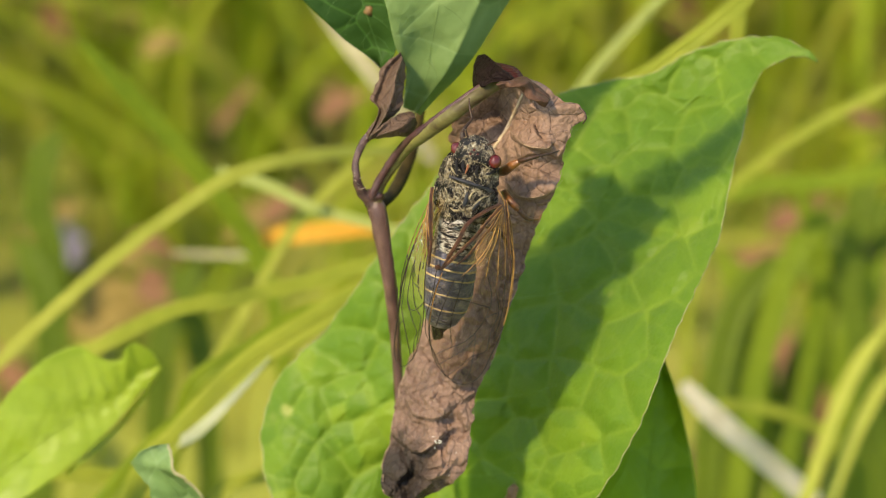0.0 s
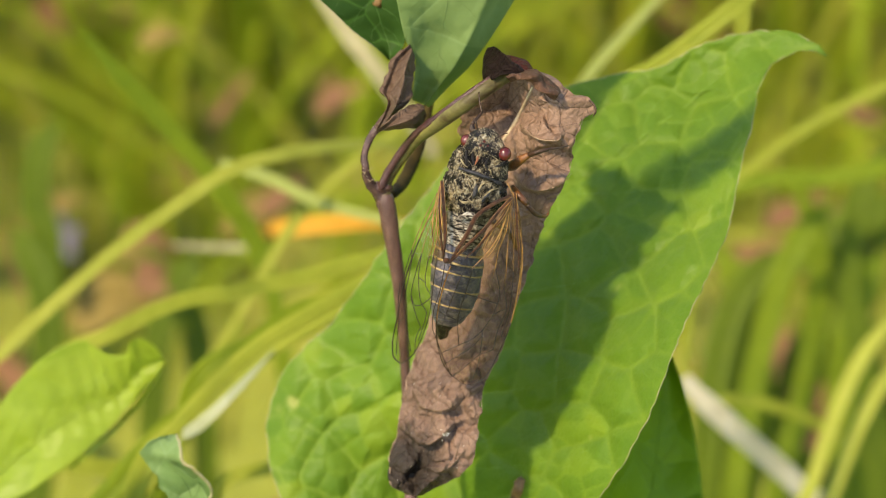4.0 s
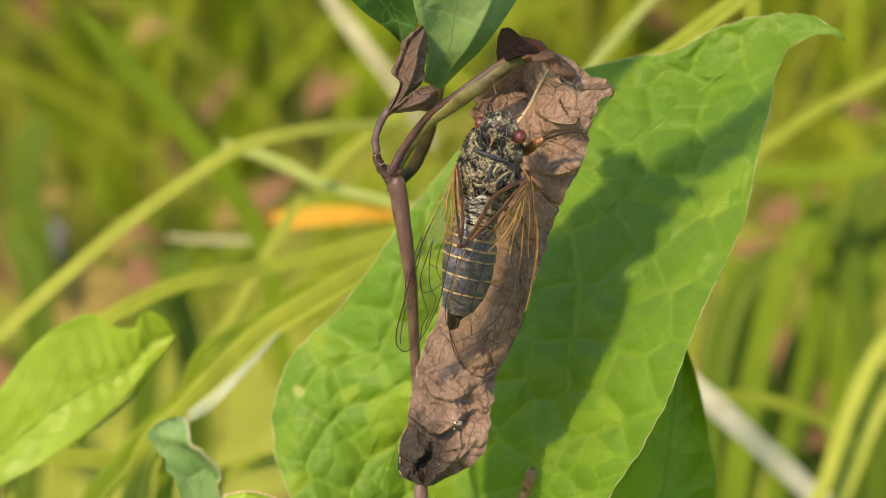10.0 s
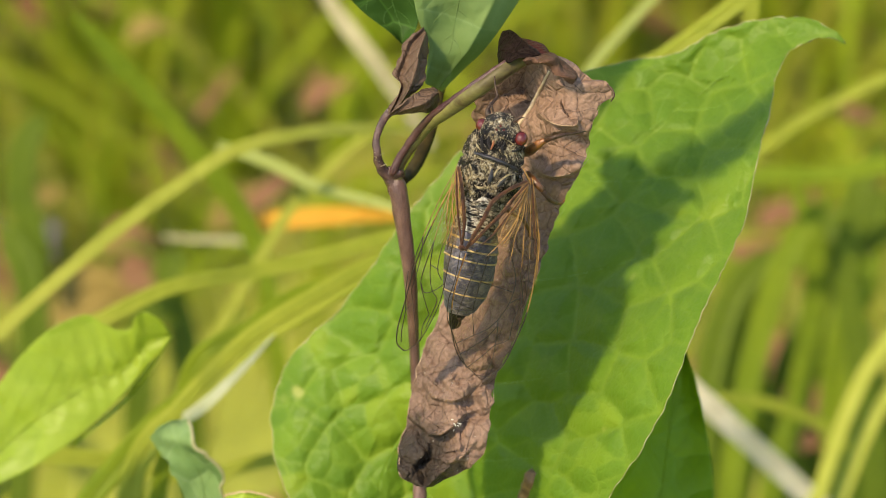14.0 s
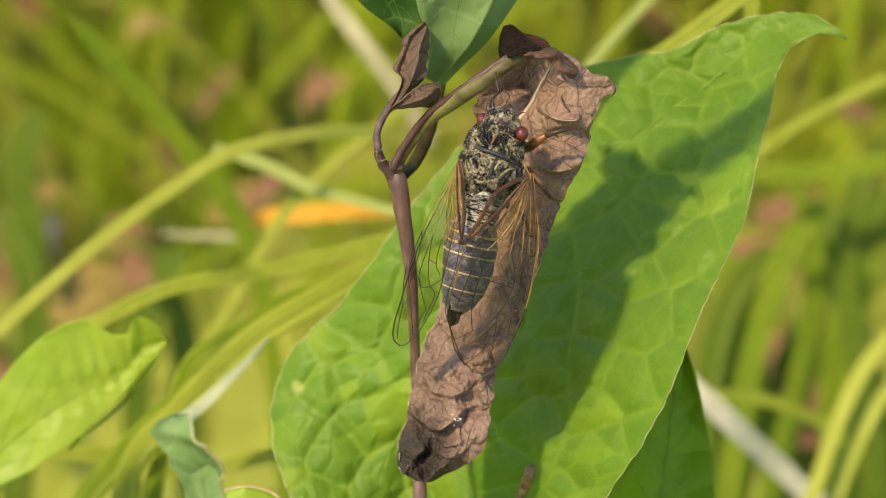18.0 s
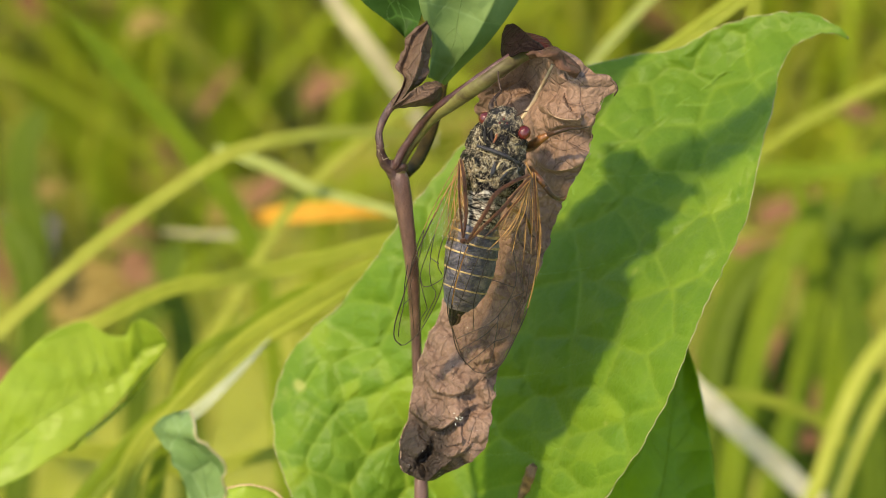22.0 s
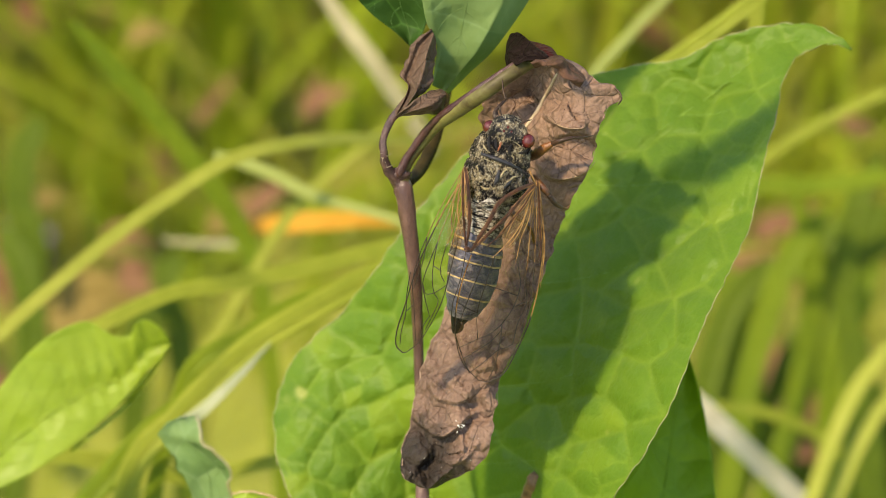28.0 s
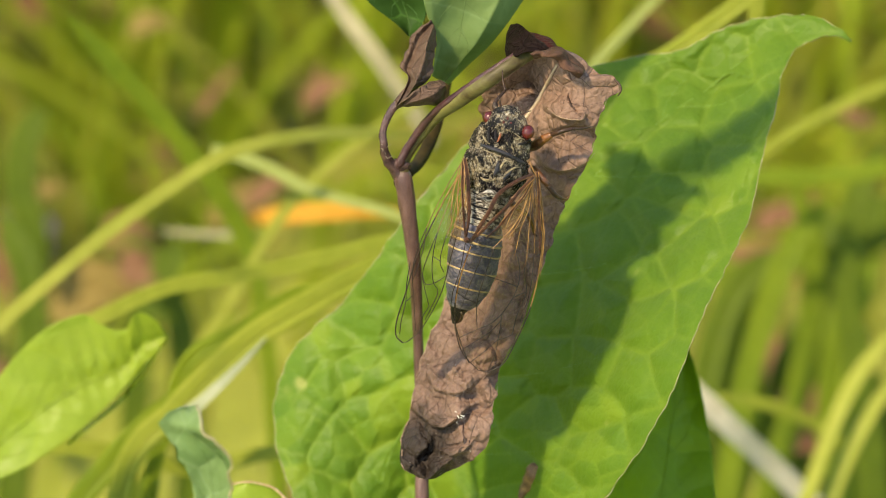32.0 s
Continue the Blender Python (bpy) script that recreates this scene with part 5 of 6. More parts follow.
wing_left = wing("forewing", [(-2.30, 1.11, 2.6), (-3.81, -2.25, 2), (-4.92, -6.75, 0.8), (-5.69, -11.14, -0.8), (-5.94, -15.93, -3), (-6.04, -19.13, -4.6), (-5.65, -20.44, -5.2), (-4.85, -20.87, -5.4)],
    [(-1.48, -0.20, 3.6), (-1.92, -3.35, 3.2), (-2.16, -6.81, 2.4), (-2.16, -10.24, 0.8), (-2.13, -14.32, -1.6), (-2.74, -17.39, -3.6), (-3.48, -19.50, -4.8), (-4.44, -20.71, -5.4)], "clear left forewing with dark veins", (-2.04, 0.55, 2.8), LEFT_NET)
wing_right = wing("forewing", [(3.20, 1.51, 2.4), (4.88, -0.67, 2), (6.34, -4.65, 1), (7.12, -8.83, -0.4), (7.34, -13.50, -2.4), (6.77, -17.53, -4.6), (6.00, -20.42, -6), (4.79, -21.64, -6.6)],
    [(1.81, 0.01, 3.9), (0.48, -4.05, 3.8), (-0.58, -8.16, 2.9), (-0.94, -12.11, 1.3), (-0.70, -15.52, -1.2), (0.10, -18.18, -3.4), (1.40, -20.30, -5.2), (3.54, -21.69, -6.4)], "clear right forewing with amber veins", (3.19, 0.99, 3), RIGHT_NET, 0.62)


def wing_strip(parent, points, width, material, name="wing_fold"):
    """A fold is a rounded roll with two fine golden lines added as its highlights, a rib a thin flat strip."""
    o = parent.location / MM
    line = [Vector(p) - o for p in points]
    if name == "wing_fold":
        n = len(line)
        part(name, tube(line, [width * (0.22 + 0.24 * math.sin(math.pi * min(1, 0.15 + k / n))) for k in range(n)], 10, 6, 0.25), material, parent)
        for side in (-1, 1):
            edge = [p + Vector((side * width * 0.42, 0, width * 0.12)) for p in line[:-1]]
            part("fold_glint", tube(edge, [0.05, 0.045] + [0.035] * (n - 3), 6, 5), M_AMBER, parent, "amber line as fold highlight")
        return
    part(name, grass_shape(line, width, 6, 0.35, 0.08, None, 0.25, 0.7), material, parent)


M_HIND = blank("brownish hind wing")
_nt = M_HIND.node_tree
_t = _nt.nodes.new("ShaderNodeBsdfTransparent")
_t.inputs[0].default_value = (0.97, 0.945, 0.90, 1)
_mx = _nt.nodes.new("ShaderNodeMixShader")
_mx.inputs[0].default_value = 0.09
finish(M_HIND, (0.46, 0.32, 0.12), 0.3, noise_tex(_nt, 500, 3, 0.6, (1, 0.3, 1)), 0.0006)
_nt.links.new(_t.outputs[0], _mx.inputs[1])
_nt.links.new(_nt.nodes["Principled BSDF"].outputs[0], _mx.inputs[2])
_nt.links.new(_mx.outputs[0], _nt.nodes["Material Output"].inputs[0])


def hind_wing(front, hind, seed):
    shape = blade_shape(front, hind, 30, 24, 0, 0, 5, 0.5, 0.02, lambda s, t, p: 0.22 * math.sin(t * 22), seed)
    return part("hind_wing", shape, M_HIND, cicada, "brownish pleated hind wing base")


hind_wing([(4.19, -0.57, 3.90), (4.36, -2.70, 3.90), (4.17, -5.10, 3.50), (3.39, -7.15, 3.10)], [(3.77, -0.87, 4.10), (2.97, -2.87, 4.30), (2.26, -5.21, 4.10), (1.63, -7.10, 3.50)], 41.0)
hind_wing([(-2.53, 0.55, 2.4), (-3.67, -2.83, 1.8), (-3.75, -5.96, 1), (-3.45, -8.63, 0.2)], [(-2.10, 0.27, 3.2), (-2.35, -3.15, 3.4), (-2.00, -6.47, 2.7), (-1.83, -8.60, 2)], 43.0)

# folded wing bases and hind wing ribs near the body
for pts, width in (([(3.92, 0.22, 4.20), (2.46, -0.90, 4.70), (0.84, -2.79, 4.80), (0.35, -4.77, 4.70), (-0.30, -6.85, 4.20), (-0.78, -8.34, 3.40)], 0.50), ([(4.05, -0.05, 4.20), (3.22, -1.45, 4.70), (1.99, -3.92, 4.70), (0.80, -5.83, 4.50), (-0.15, -7.43, 4.00), (-0.75, -8.45, 3.30)], 0.42),
                   ([(4.06, -0.30, 4.10), (3.59, -2.16, 4.50), (2.78, -3.84, 4.40), (1.83, -5.94, 4.20), (0.76, -7.57, 3.70)], 0.28), ([(4.25, 0.69, 3.60), (4.95, -1.30, 3.20), (5.61, -3.61, 2.60), (6.23, -5.50, 1.80), (6.74, -7.68, 1.00)], 0.34)):
    wing_strip(wing_right, pts, width, M_RUSSET)
for pts, width in (([(3.91, -0.46, 4.10), (3.94, -2.81, 4.20), (3.50, -4.96, 4.00), (2.51, -7.13, 3.60), (1.45, -8.82, 3.20)], 0.12), ([(4.01, -0.62, 4.00), (4.37, -3.50, 4.00), (4.08, -5.74, 3.50), (4.16, -7.71, 2.80), (4.14, -9.08, 2.30)], 0.09),
                   ([(4.13, -0.58, 3.90), (4.53, -2.65, 3.70), (4.96, -5.51, 3.00), (5.42, -8.01, 2.20), (5.56, -9.72, 1.50)], 0.11), ([(4.15, -0.15, 3.80), (4.88, -2.25, 3.30), (5.55, -4.87, 2.60), (5.92, -7.26, 2.00)], 0.075),
                   ([(3.82, -0.61, 4.20), (3.42, -2.45, 4.40), (2.72, -4.60, 4.30), (2.44, -6.40, 4.00)], 0.09), ([(3.70, -0.64, 4.30), (2.86, -2.22, 4.60), (2.02, -4.29, 4.60), (1.39, -5.19, 4.40)], 0.075),
                   ([(4.39, -0.07, 3.20), (5.69, -2.96, 2.60), (6.64, -5.40, 1.80), (7.18, -8.19, 0.80), (7.51, -10.61, -0.20)], 0.12), ([(3.77, -2.35, 4.20), (3.89, -4.06, 4.10), (3.38, -6.17, 3.80), (2.34, -7.92, 3.30)], 0.075)):
    wing_strip(wing_right, pts, width, M_AMBER, "wing_rib")
for pts, width in (([(-3.58, 0.01, 3.60), (-2.90, -1.44, 4.10), (-2.21, -3.43, 4.00), (-1.58, -5.44, 3.70), (-1.23, -8.01, 3.00)], 0.48), ([(-3.64, -0.24, 3.30), (-3.08, -2.71, 3.50), (-2.37, -5.01, 3.30), (-1.26, -8.15, 2.90)], 0.30)):
    wing_strip(wing_left, pts, width, M_RUSSET)
for pts in ([(-3.72, -0.39, 3.20), (-3.48, -2.81, 3.00), (-3.03, -4.86, 2.60), (-2.08, -7.11, 2.20)], [(-3.84, -0.66, 3.00), (-3.82, -3.20, 2.50), (-3.52, -5.60, 1.90), (-2.89, -7.62, 1.20)], [(-3.49, -0.34, 3.70), (-2.77, -2.95, 4.00), (-1.95, -5.22, 3.80)]):
    wing_strip(wing_left, pts, 0.12, M_AMBER, "wing_rib")
part("fold_knot", ball((-1.16, -8.31, 3.20), (0.42, 0.34, 0.3), 10, 8), M_RUSSET, wing_right, "dark knot where the wing folds meet").location = -wing_right.location

# ---- other plants near the cicada ----
def bench_root(u, w):
    """The place on the ground below, along the same camera-square axes."""
    c, s = math.cos(radians(LEAN)), math.sin(radians(LEAN))
    return (u, (-SPOT[2] * 1000 + 6 - c * w) / s, w)


sapling = thing("sapling", "young plant with a lime green bitten leaf", "plant", group="leafy plants")
LL = [(-63.76, -31.67, -64), (-60.31, -24.77, -64), (-56.17, -19.25, -64), (-51.93, -13.70, -63), (-48.38, -10.52, -62), (-45.64, -9.07, -62), (-43.44, -8.59, -62), (-41.65, -9.69, -62), (-40.00, -10.38, -62), (-38.35, -10.24, -62), (-37.59, -8.85, -61), (-36.63, -8.30, -61), (-34.84, -9.12, -61), (-33.33, -11.02, -60)]
LR = [(-63.07, -33.74, -63.5), (-58.01, -31.20, -63.5), (-53.66, -28.82, -63.5), (-51.06, -27.62, -63.5), (-47.86, -25.53, -63.5), (-45.39, -23.87, -63.5), (-43.30, -22.14, -63.5), (-41.50, -20.47, -63.5), (-39.97, -18.95, -63.5), (-38.68, -17.46, -63.5), (-37.43, -16.07, -63.5), (-36.40, -14.71, -63.5), (-34.50, -12.94, -63.5), (-33.27, -11.29, -63.5)]
shape = blade_shape(LL, LR, 156, 60, 0.6, 0.12, 4.0, 0.8, 0.25, lambda s, t, p: 0.08 * math.sin(s * 75 - t * 9) * math.sin(math.pi * t) - 0.5 * math.exp(-((t - 0.62) / 0.14) ** 2), 15.0, 0.0, True)
leaf = part("leaf", shape, M_LIME, sapling, "lime green leaf with a bitten notch")
ribs(leaf, shape, 156, 60, 0.62, 8, M_LIME, 0.22)
shape = blade_shape([(-33.33, -11.32, -61), (-36.55, -15.81, -60), (-40.72, -19.87, -69.2), (-45.45, -24.30, -60)], [(-33.54, -11.52, -64), (-36.51, -16.25, -65), (-39.97, -20.12, -65), (-45.22, -24.54, -62)], 30, 12, 0.6, 0.2, 5, 0.5, 0.25, None, 16.0)
part("leaf", shape, M_LIME, sapling, "folded down half of the leaf")
part("stalk", tube([(-63.42, -32.71, -64), (-70.12, -40.44, -70), (-74.38, -62.40, -90), bench_root(-68, -130)], [0.7, 0.9, 1.2, 1.5], 8, 6), M_PETIOLE, sapling)

seedling = thing("seedling", "bluish green curled leaf on a thin stalk", "plant", group="leafy plants")
shape = blade_shape([(-23.25, -30.98, 26), (-24.65, -27.46, 28), (-25.88, -23.47, 29), (-27.04, -20.90, 30), (-28.27, -18.94, 30), (-28.76, -17.67, 31), (-27.81, -16.78, 31), (-26.37, -16.26, 30)], [(-22.57, -30.70, 26), (-22.01, -26.90, 28), (-21.63, -23.47, 31), (-21.46, -21.40, 32), (-22.85, -19.69, 33), (-24.29, -18.58, 33), (-24.69, -17.29, 32), (-25.03, -16.15, 30)], 44, 22, 1.2, 0.35, 3.5, 1.2, 0.25, lambda s, t, p: 1.6 * max(0, t - 0.7), 18.0, 0.7)
leaf = part("leaf", shape, M_GLAUCOUS, seedling, "bluish green curled leaf with pale worn edges")
ribs(leaf, shape, 44, 22, 0.5, 4, M_GLAUCOUS, 0.12)
part("rim", tube([on_blade(shape, 44, 22, k / 30, 1.0) for k in range(8, 31)], [0.13], 6, 1, 0.4), M_MARGIN, leaf)
part("stalk", tube([(-22.91, -30.70, 26), (-23.03, -37.56, 22), (-24.87, -63.61, 0), bench_root(-24, -40)], [0.5, 0.7, 0.9, 1.1], 8, 6), M_PETIOLE, seedling)

herb = thing("herb", "low herb with a rounded yellow green leaf", "plant", group="leafy plants")
shape = blade_shape([(-22.85, -36.72, -32), (-26.07, -33.49, -32), (-26.59, -29.95, -32), (-25.30, -27.82, -32), (-23.17, -27.17, -32)], [(-21.56, -36.72, -32), (-17.68, -33.49, -32), (-17.55, -30.27, -32), (-19.23, -27.94, -32), (-21.88, -27.11, -32)], 30, 20, -1.0, 0.3, 4.5, 0.5, 0.25, None, 21.0)
leaf = part("leaf", shape, M_LIME, herb)
part("margin", tube([on_blade(shape, 30, 20, k / 30, s) for s, ks in ((0.0, range(31)), (1.0, range(30, -1, -1))) for k in ks], [0.2], 6, 1), M_BAND, leaf, "yellowed leaf margin")
part("stalk", tube([(-22.20, -36.59, -32), (-22.89, -50.51, -46.4), bench_root(-20, -100)], [0.6, 0.8, 1.0], 8, 6), M_PETIOLE, herb)

far_herb = thing("meadow_herb", "tall herb with a broad yellow-green leaf among the grass", "plant", group="leafy plants")
shape = blade_shape([(-36.47, 67.41, -640), (-46.93, 74.88, -640), (-60.39, 76.38, -640), (-73.84, 70.40, -640), (-85.05, 58.44, -640)], [(-37.22, 64.42, -640), (-42.45, 53.96, -640), (-54.41, 49.47, -640), (-67.86, 50.22, -640), (-83.55, 56.20, -640)], 30, 20, 4.5, 0.3, 9.0, 3.0, 0.3, None, 51.0)
leaf = part("leaf", shape, M_GRASS, far_herb)
ribs(leaf, shape, 30, 20, 0.5, 5, M_GRASS, 0.4)
part("stalk", tube([(-36.77, 65.92, -640), (-32.29, 54.46, -650), (-33.95, 33.50, -655), bench_root(-40, -660)], [0.9, 1.2, 1.5, 1.8], 8, 6), M_PETIOLE, far_herb)

# ---- single grass blades ----
SWAYING = []


def grass(points, width, material, label, root=None, sway=0.0, face=(0.1, 0.3, 1), tip=0.15, name="grass_blade", fold=0.22):
    """A blade through points set to fit the camera's view, from the ground if it has a root (u and w of its foot)."""
    pts = ([bench_root(*root)] if root else []) + list(points)
    ob = part(name, grass_shape(pts, width, 10, fold, 0.15, face, tip), material)
    ob.matrix_world = BENCH
    tagged(ob, label, "grass", group="grass blades")
    line = smooth_line(pts, 10)
    part("midrib", tube([p + Vector((0, 0, 0.02)) for p in line], [width * 0.05] * len(line), 5, 1), material, ob)
    if sway:
        SWAYING.append((ob, sway))
    return ob


YG, DG, PG = "arching yellow-green grass blade", "dark green grass blade", "pale green grass blade"
grass([(-64.61, -16.76, -118), (-60.02, -11.25, -118), (-51.78, -3.61, -120), (-45.03, 2.24, -122), (-37.46, 7.82, -124), (-29.82, 12.82, -126), (-22.22, 15.25, -130), (-11.47, 16.64, -140), (-1.94, 16.29, -150)], 1.9, M_GRASS_GOLD, YG, (-95, -130), 0.5)
grass([(-32.73, 14.50, -150), (-25.27, 11.99, -146), (-17.90, 8.39, -142), (-6.66, 5.16, -138), (6.01, 0.08, -136), (17.20, -9.48, -140)], 2.2, M_GRASS_PALE, PG, None, 0.4, tip=0.9)
grass([(-27.63, -6.95, -200), (-30.27, 1.85, -200), (-34.56, 9.30, -198), (-39.70, 16.00, -196), (-45.24, 22.75, -194), (-50.74, 28.76, -192), (-57.51, 36.46, -190)], 3.4, M_GRASS_DEEP, DG, (-10, -230), 0.3)
grass([(-37.59, -20.17, -150), (-32.73, -12.07, -150), (-27.87, -3.97, -150), (-22.28, 5.37, -152), (-15.83, 12.32, -154), (-6.90, 19.38, -158), (1.32, 24.89, -162)], 1.6, M_GRASS_GOLD, YG, (-60, -190), 0.4)
grass([(-54.82, -15.07, -112), (-45.73, -9.62, -112), (-36.78, -5.40, -114), (-27.00, -3.58, -116), (-17.15, -1.45, -118), (-6.45, 1.31, -120), (5.88, 3.17, -124)], 2.2, M_GRASS, YG, (-70, -130), 0.4)
grass([(-40.09, -28.87, -88), (-33.58, -20.91, -88), (-24.99, -12.28, -90), (-17.79, -7.58, -92), (-9.11, -2.72, -96), (1.18, 1.55, -100)], 3.6, M_GRASS, YG, (-50, -120), 0.3)
grass([(-48.15, -37.10, -97), (-42.99, -29.01, -97), (-37.62, -23.35, -94), (-32.72, -21.55, -86), (-30.44, -19.89, -84), (-27.57, -17.16, -84), (-24.80, -14.34, -86), (-22.08, -11.26, -90)], 1.6, M_GRASS_WHITE, "bleached strip of dry grass", (-60, -124), 0.3, tip=0.4)
grass([(-33.61, -16.21, -100), (-26.21, -11.03, -100), (-19.62, -6.61, -102), (-13.73, -4.77, -104), (-6.29, -2.17, -106)], 2.4, M_GRASS_DEEP, DG, (-50, -130), 0.3)
grass([(-47.69, -36.39, -92), (-42.58, -28.37, -92), (-37.48, -22.90, -92), (-31.77, -18.23, -94), (-26.85, -12.46, -98)], 3.2, M_GRASS_DEEP, DG, (-60, -120), 0.3)
grass([(-43.56, -36.48, -104), (-39.83, -29.02, -104), (-36.24, -23.88, -106), (-31.23, -15.01, -110), (-27.00, -7.55, -116)], 2.4, M_GRASS, YG, (-50, -130), 0.3)
grass([(-62.16, -30.85, -110), (-54.61, -27.08, -110), (-45.73, -27.56, -112), (-39.82, -28.42, -114), (-33.86, -31.19, -116)], 2.4, M_GRASS, YG, (-75, -130))
grass([(-30.48, -30.85, -110), (-25.95, -28.21, -110), (-19.99, -27.18, -112), (-13.98, -25.00, -114), (-6.43, -22.89, -118)], 2.0, M_GRASS, YG, (-30, -130))
grass([(-31.65, 4.38, -210), (-26.12, 5.06, -206), (-19.84, 5.58, -204), (-12.75, 5.93, -204), (-3.91, 5.42, -206)], 3.0, M_ORANGE, "orange withered leaf blade", None, 0.0, (0, 0.2, 1), 0.4, "withered_blade")
grass([(-45.54, 2.67, -230), (-40.94, 2.30, -230), (-35.40, 2.12, -230), (-29.87, 1.94, -230)], 1.0, M_STRAW_DULL, "bleached grass blade lying flat")
grass([(53.70, -46.83, -192), (57.17, -37.27, -192), (60.47, -27.72, -192), (64.57, -19.06, -193), (71.24, -10.39, -195)], 2.4, M_GRASS_BRIGHT, YG, (56, -225), 2)
grass([(57.19, -47.13, -196), (60.86, -38.39, -196), (65.24, -27.90, -196), (71.94, -17.46, -198)], 2.4, M_GRASS_BRIGHT, YG, (64, -228), 2)
grass([(37.01, -19.03, -192), (40.25, -22.61, -195), (45.48, -27.41, -201), (52.55, -33.63, -212), (60.66, -40.89, -222), (69.70, -47.85, -230)], 3.4, M_STRAW, "thick cream-coloured dry straw", None, 0.0, (0, 0.1, 1), 0.02, "straw", 0.4)
grass([(40.77, -23.69, -210), (46.13, -23.16, -210), (52.39, -24.23, -210), (59.73, -27.35, -212), (66.21, -32.30, -214)], 1.9, M_GRASS, YG)
grass([(17.50, 19.53, -150), (21.48, 26.56, -148), (25.51, 31.25, -148), (30.36, 36.41, -148), (36.14, 42.21, -150)], 1.5, M_GRASS_PALE, "bleached whitish grass blade", (20, -190))
grass([(20.28, 19.18, -96), (29.10, 25.64, -96), (34.24, 29.32, -96), (39.38, 33.29, -96), (45.43, 38.43, -98)], 2.4, M_GRASS, YG, (20, -150))
grass([(27.71, -9.01, -112), (36.66, 15.16, -110), (40.58, 27.23, -110), (41.49, 32.51, -110), (41.64, 40.06, -110)], 2.0, M_GRASS, YG, (10, -150))
grass([(41.01, 5.37, -200), (51.24, 16.53, -196), (59.80, 21.88, -194), (69.16, 26.33, -192), (79.33, 29.53, -190)], 1.7, M_GRASS, YG, (40, -230), 0.3)
grass([(46.42, 10.39, -240), (53.91, 12.64, -240), (62.33, 12.64, -240), (74.50, 14.32, -240), (85.73, 14.13, -240)], 3.2, M_GRASS_DEEP, DG)
grass([(-19.40, 41.66, -190), (-15.07, 35.60, -190), (-10.74, 29.97, -190), (-5.56, 22.68, -192), (-1.22, 15.78, -194)], 2.6, M_STRAW_DULL, "pale dry grass stem", None, 0.0, (0, 0.1, 1), 0.05, "straw", 0.5)
grass([(47.12, -51.20, -250), (49.96, -30.30, -250), (53.29, -15.10, -250), (58.51, 0.09, -250), (66.31, 10.57, -252)], 4.4, M_GRASS_DEEP, DG, (40, -290), 0)
grass([(56.32, -44.88, -270), (61.21, -27.28, -270), (64.15, -11.64, -270), (64.15, 2.05, -270), (60.23, 13.79, -270)], 4.4, M_GRASS_DEEP, DG, (50, -300), 0)
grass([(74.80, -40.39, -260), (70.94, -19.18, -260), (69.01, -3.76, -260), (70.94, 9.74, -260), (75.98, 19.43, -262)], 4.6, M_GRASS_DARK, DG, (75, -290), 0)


# more blades behind, added to darken the gaps
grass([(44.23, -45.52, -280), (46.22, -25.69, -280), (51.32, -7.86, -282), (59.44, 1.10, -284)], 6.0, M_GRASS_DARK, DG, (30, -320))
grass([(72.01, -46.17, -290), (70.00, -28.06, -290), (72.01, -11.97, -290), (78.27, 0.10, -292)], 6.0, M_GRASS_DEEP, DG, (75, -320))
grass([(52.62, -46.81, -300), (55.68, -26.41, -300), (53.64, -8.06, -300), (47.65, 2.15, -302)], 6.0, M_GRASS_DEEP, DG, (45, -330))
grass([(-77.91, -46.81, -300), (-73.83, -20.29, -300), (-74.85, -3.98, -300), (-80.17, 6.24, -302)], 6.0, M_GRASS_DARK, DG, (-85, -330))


# deep green blades added to darken the gaps, shade put into their colour
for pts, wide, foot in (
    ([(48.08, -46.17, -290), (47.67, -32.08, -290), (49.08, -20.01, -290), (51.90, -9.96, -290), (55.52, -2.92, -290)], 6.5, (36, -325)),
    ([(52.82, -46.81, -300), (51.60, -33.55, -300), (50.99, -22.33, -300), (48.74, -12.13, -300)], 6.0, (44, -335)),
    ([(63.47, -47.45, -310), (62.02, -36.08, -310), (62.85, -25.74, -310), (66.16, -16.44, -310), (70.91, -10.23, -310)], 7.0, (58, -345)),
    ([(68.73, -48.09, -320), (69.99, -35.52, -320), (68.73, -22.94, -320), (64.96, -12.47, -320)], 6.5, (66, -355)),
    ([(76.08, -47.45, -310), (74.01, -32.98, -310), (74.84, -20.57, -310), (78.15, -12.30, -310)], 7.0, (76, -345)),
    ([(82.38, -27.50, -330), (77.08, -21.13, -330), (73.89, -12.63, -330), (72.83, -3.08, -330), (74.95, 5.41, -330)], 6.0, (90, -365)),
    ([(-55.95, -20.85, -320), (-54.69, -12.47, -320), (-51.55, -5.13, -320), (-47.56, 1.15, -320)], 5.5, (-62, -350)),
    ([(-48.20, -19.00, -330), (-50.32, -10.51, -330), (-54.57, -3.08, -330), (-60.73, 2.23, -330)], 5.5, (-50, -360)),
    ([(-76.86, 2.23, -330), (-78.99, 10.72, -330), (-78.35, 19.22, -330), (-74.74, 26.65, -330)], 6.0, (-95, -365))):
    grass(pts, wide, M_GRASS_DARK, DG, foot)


# withered leaves hung in the air, placed to fit the camera's view
def fallen(points, width, material, label):
    ob = part("fallen_leaf", grass_shape(points, width, 8, 0.35, 0.2, (0.2, 0.4, 1), 0.6, 0.2), material)
    ob.matrix_world = BENCH
    tagged(ob, label, "leaf", group="withered leaves caught in the grass")
    line = smooth_line(points, 8)
    part("midrib", tube([p + Vector((0, 0, 0.02)) for p in line], [width * 0.03] * len(line), 5, 1), material, ob)


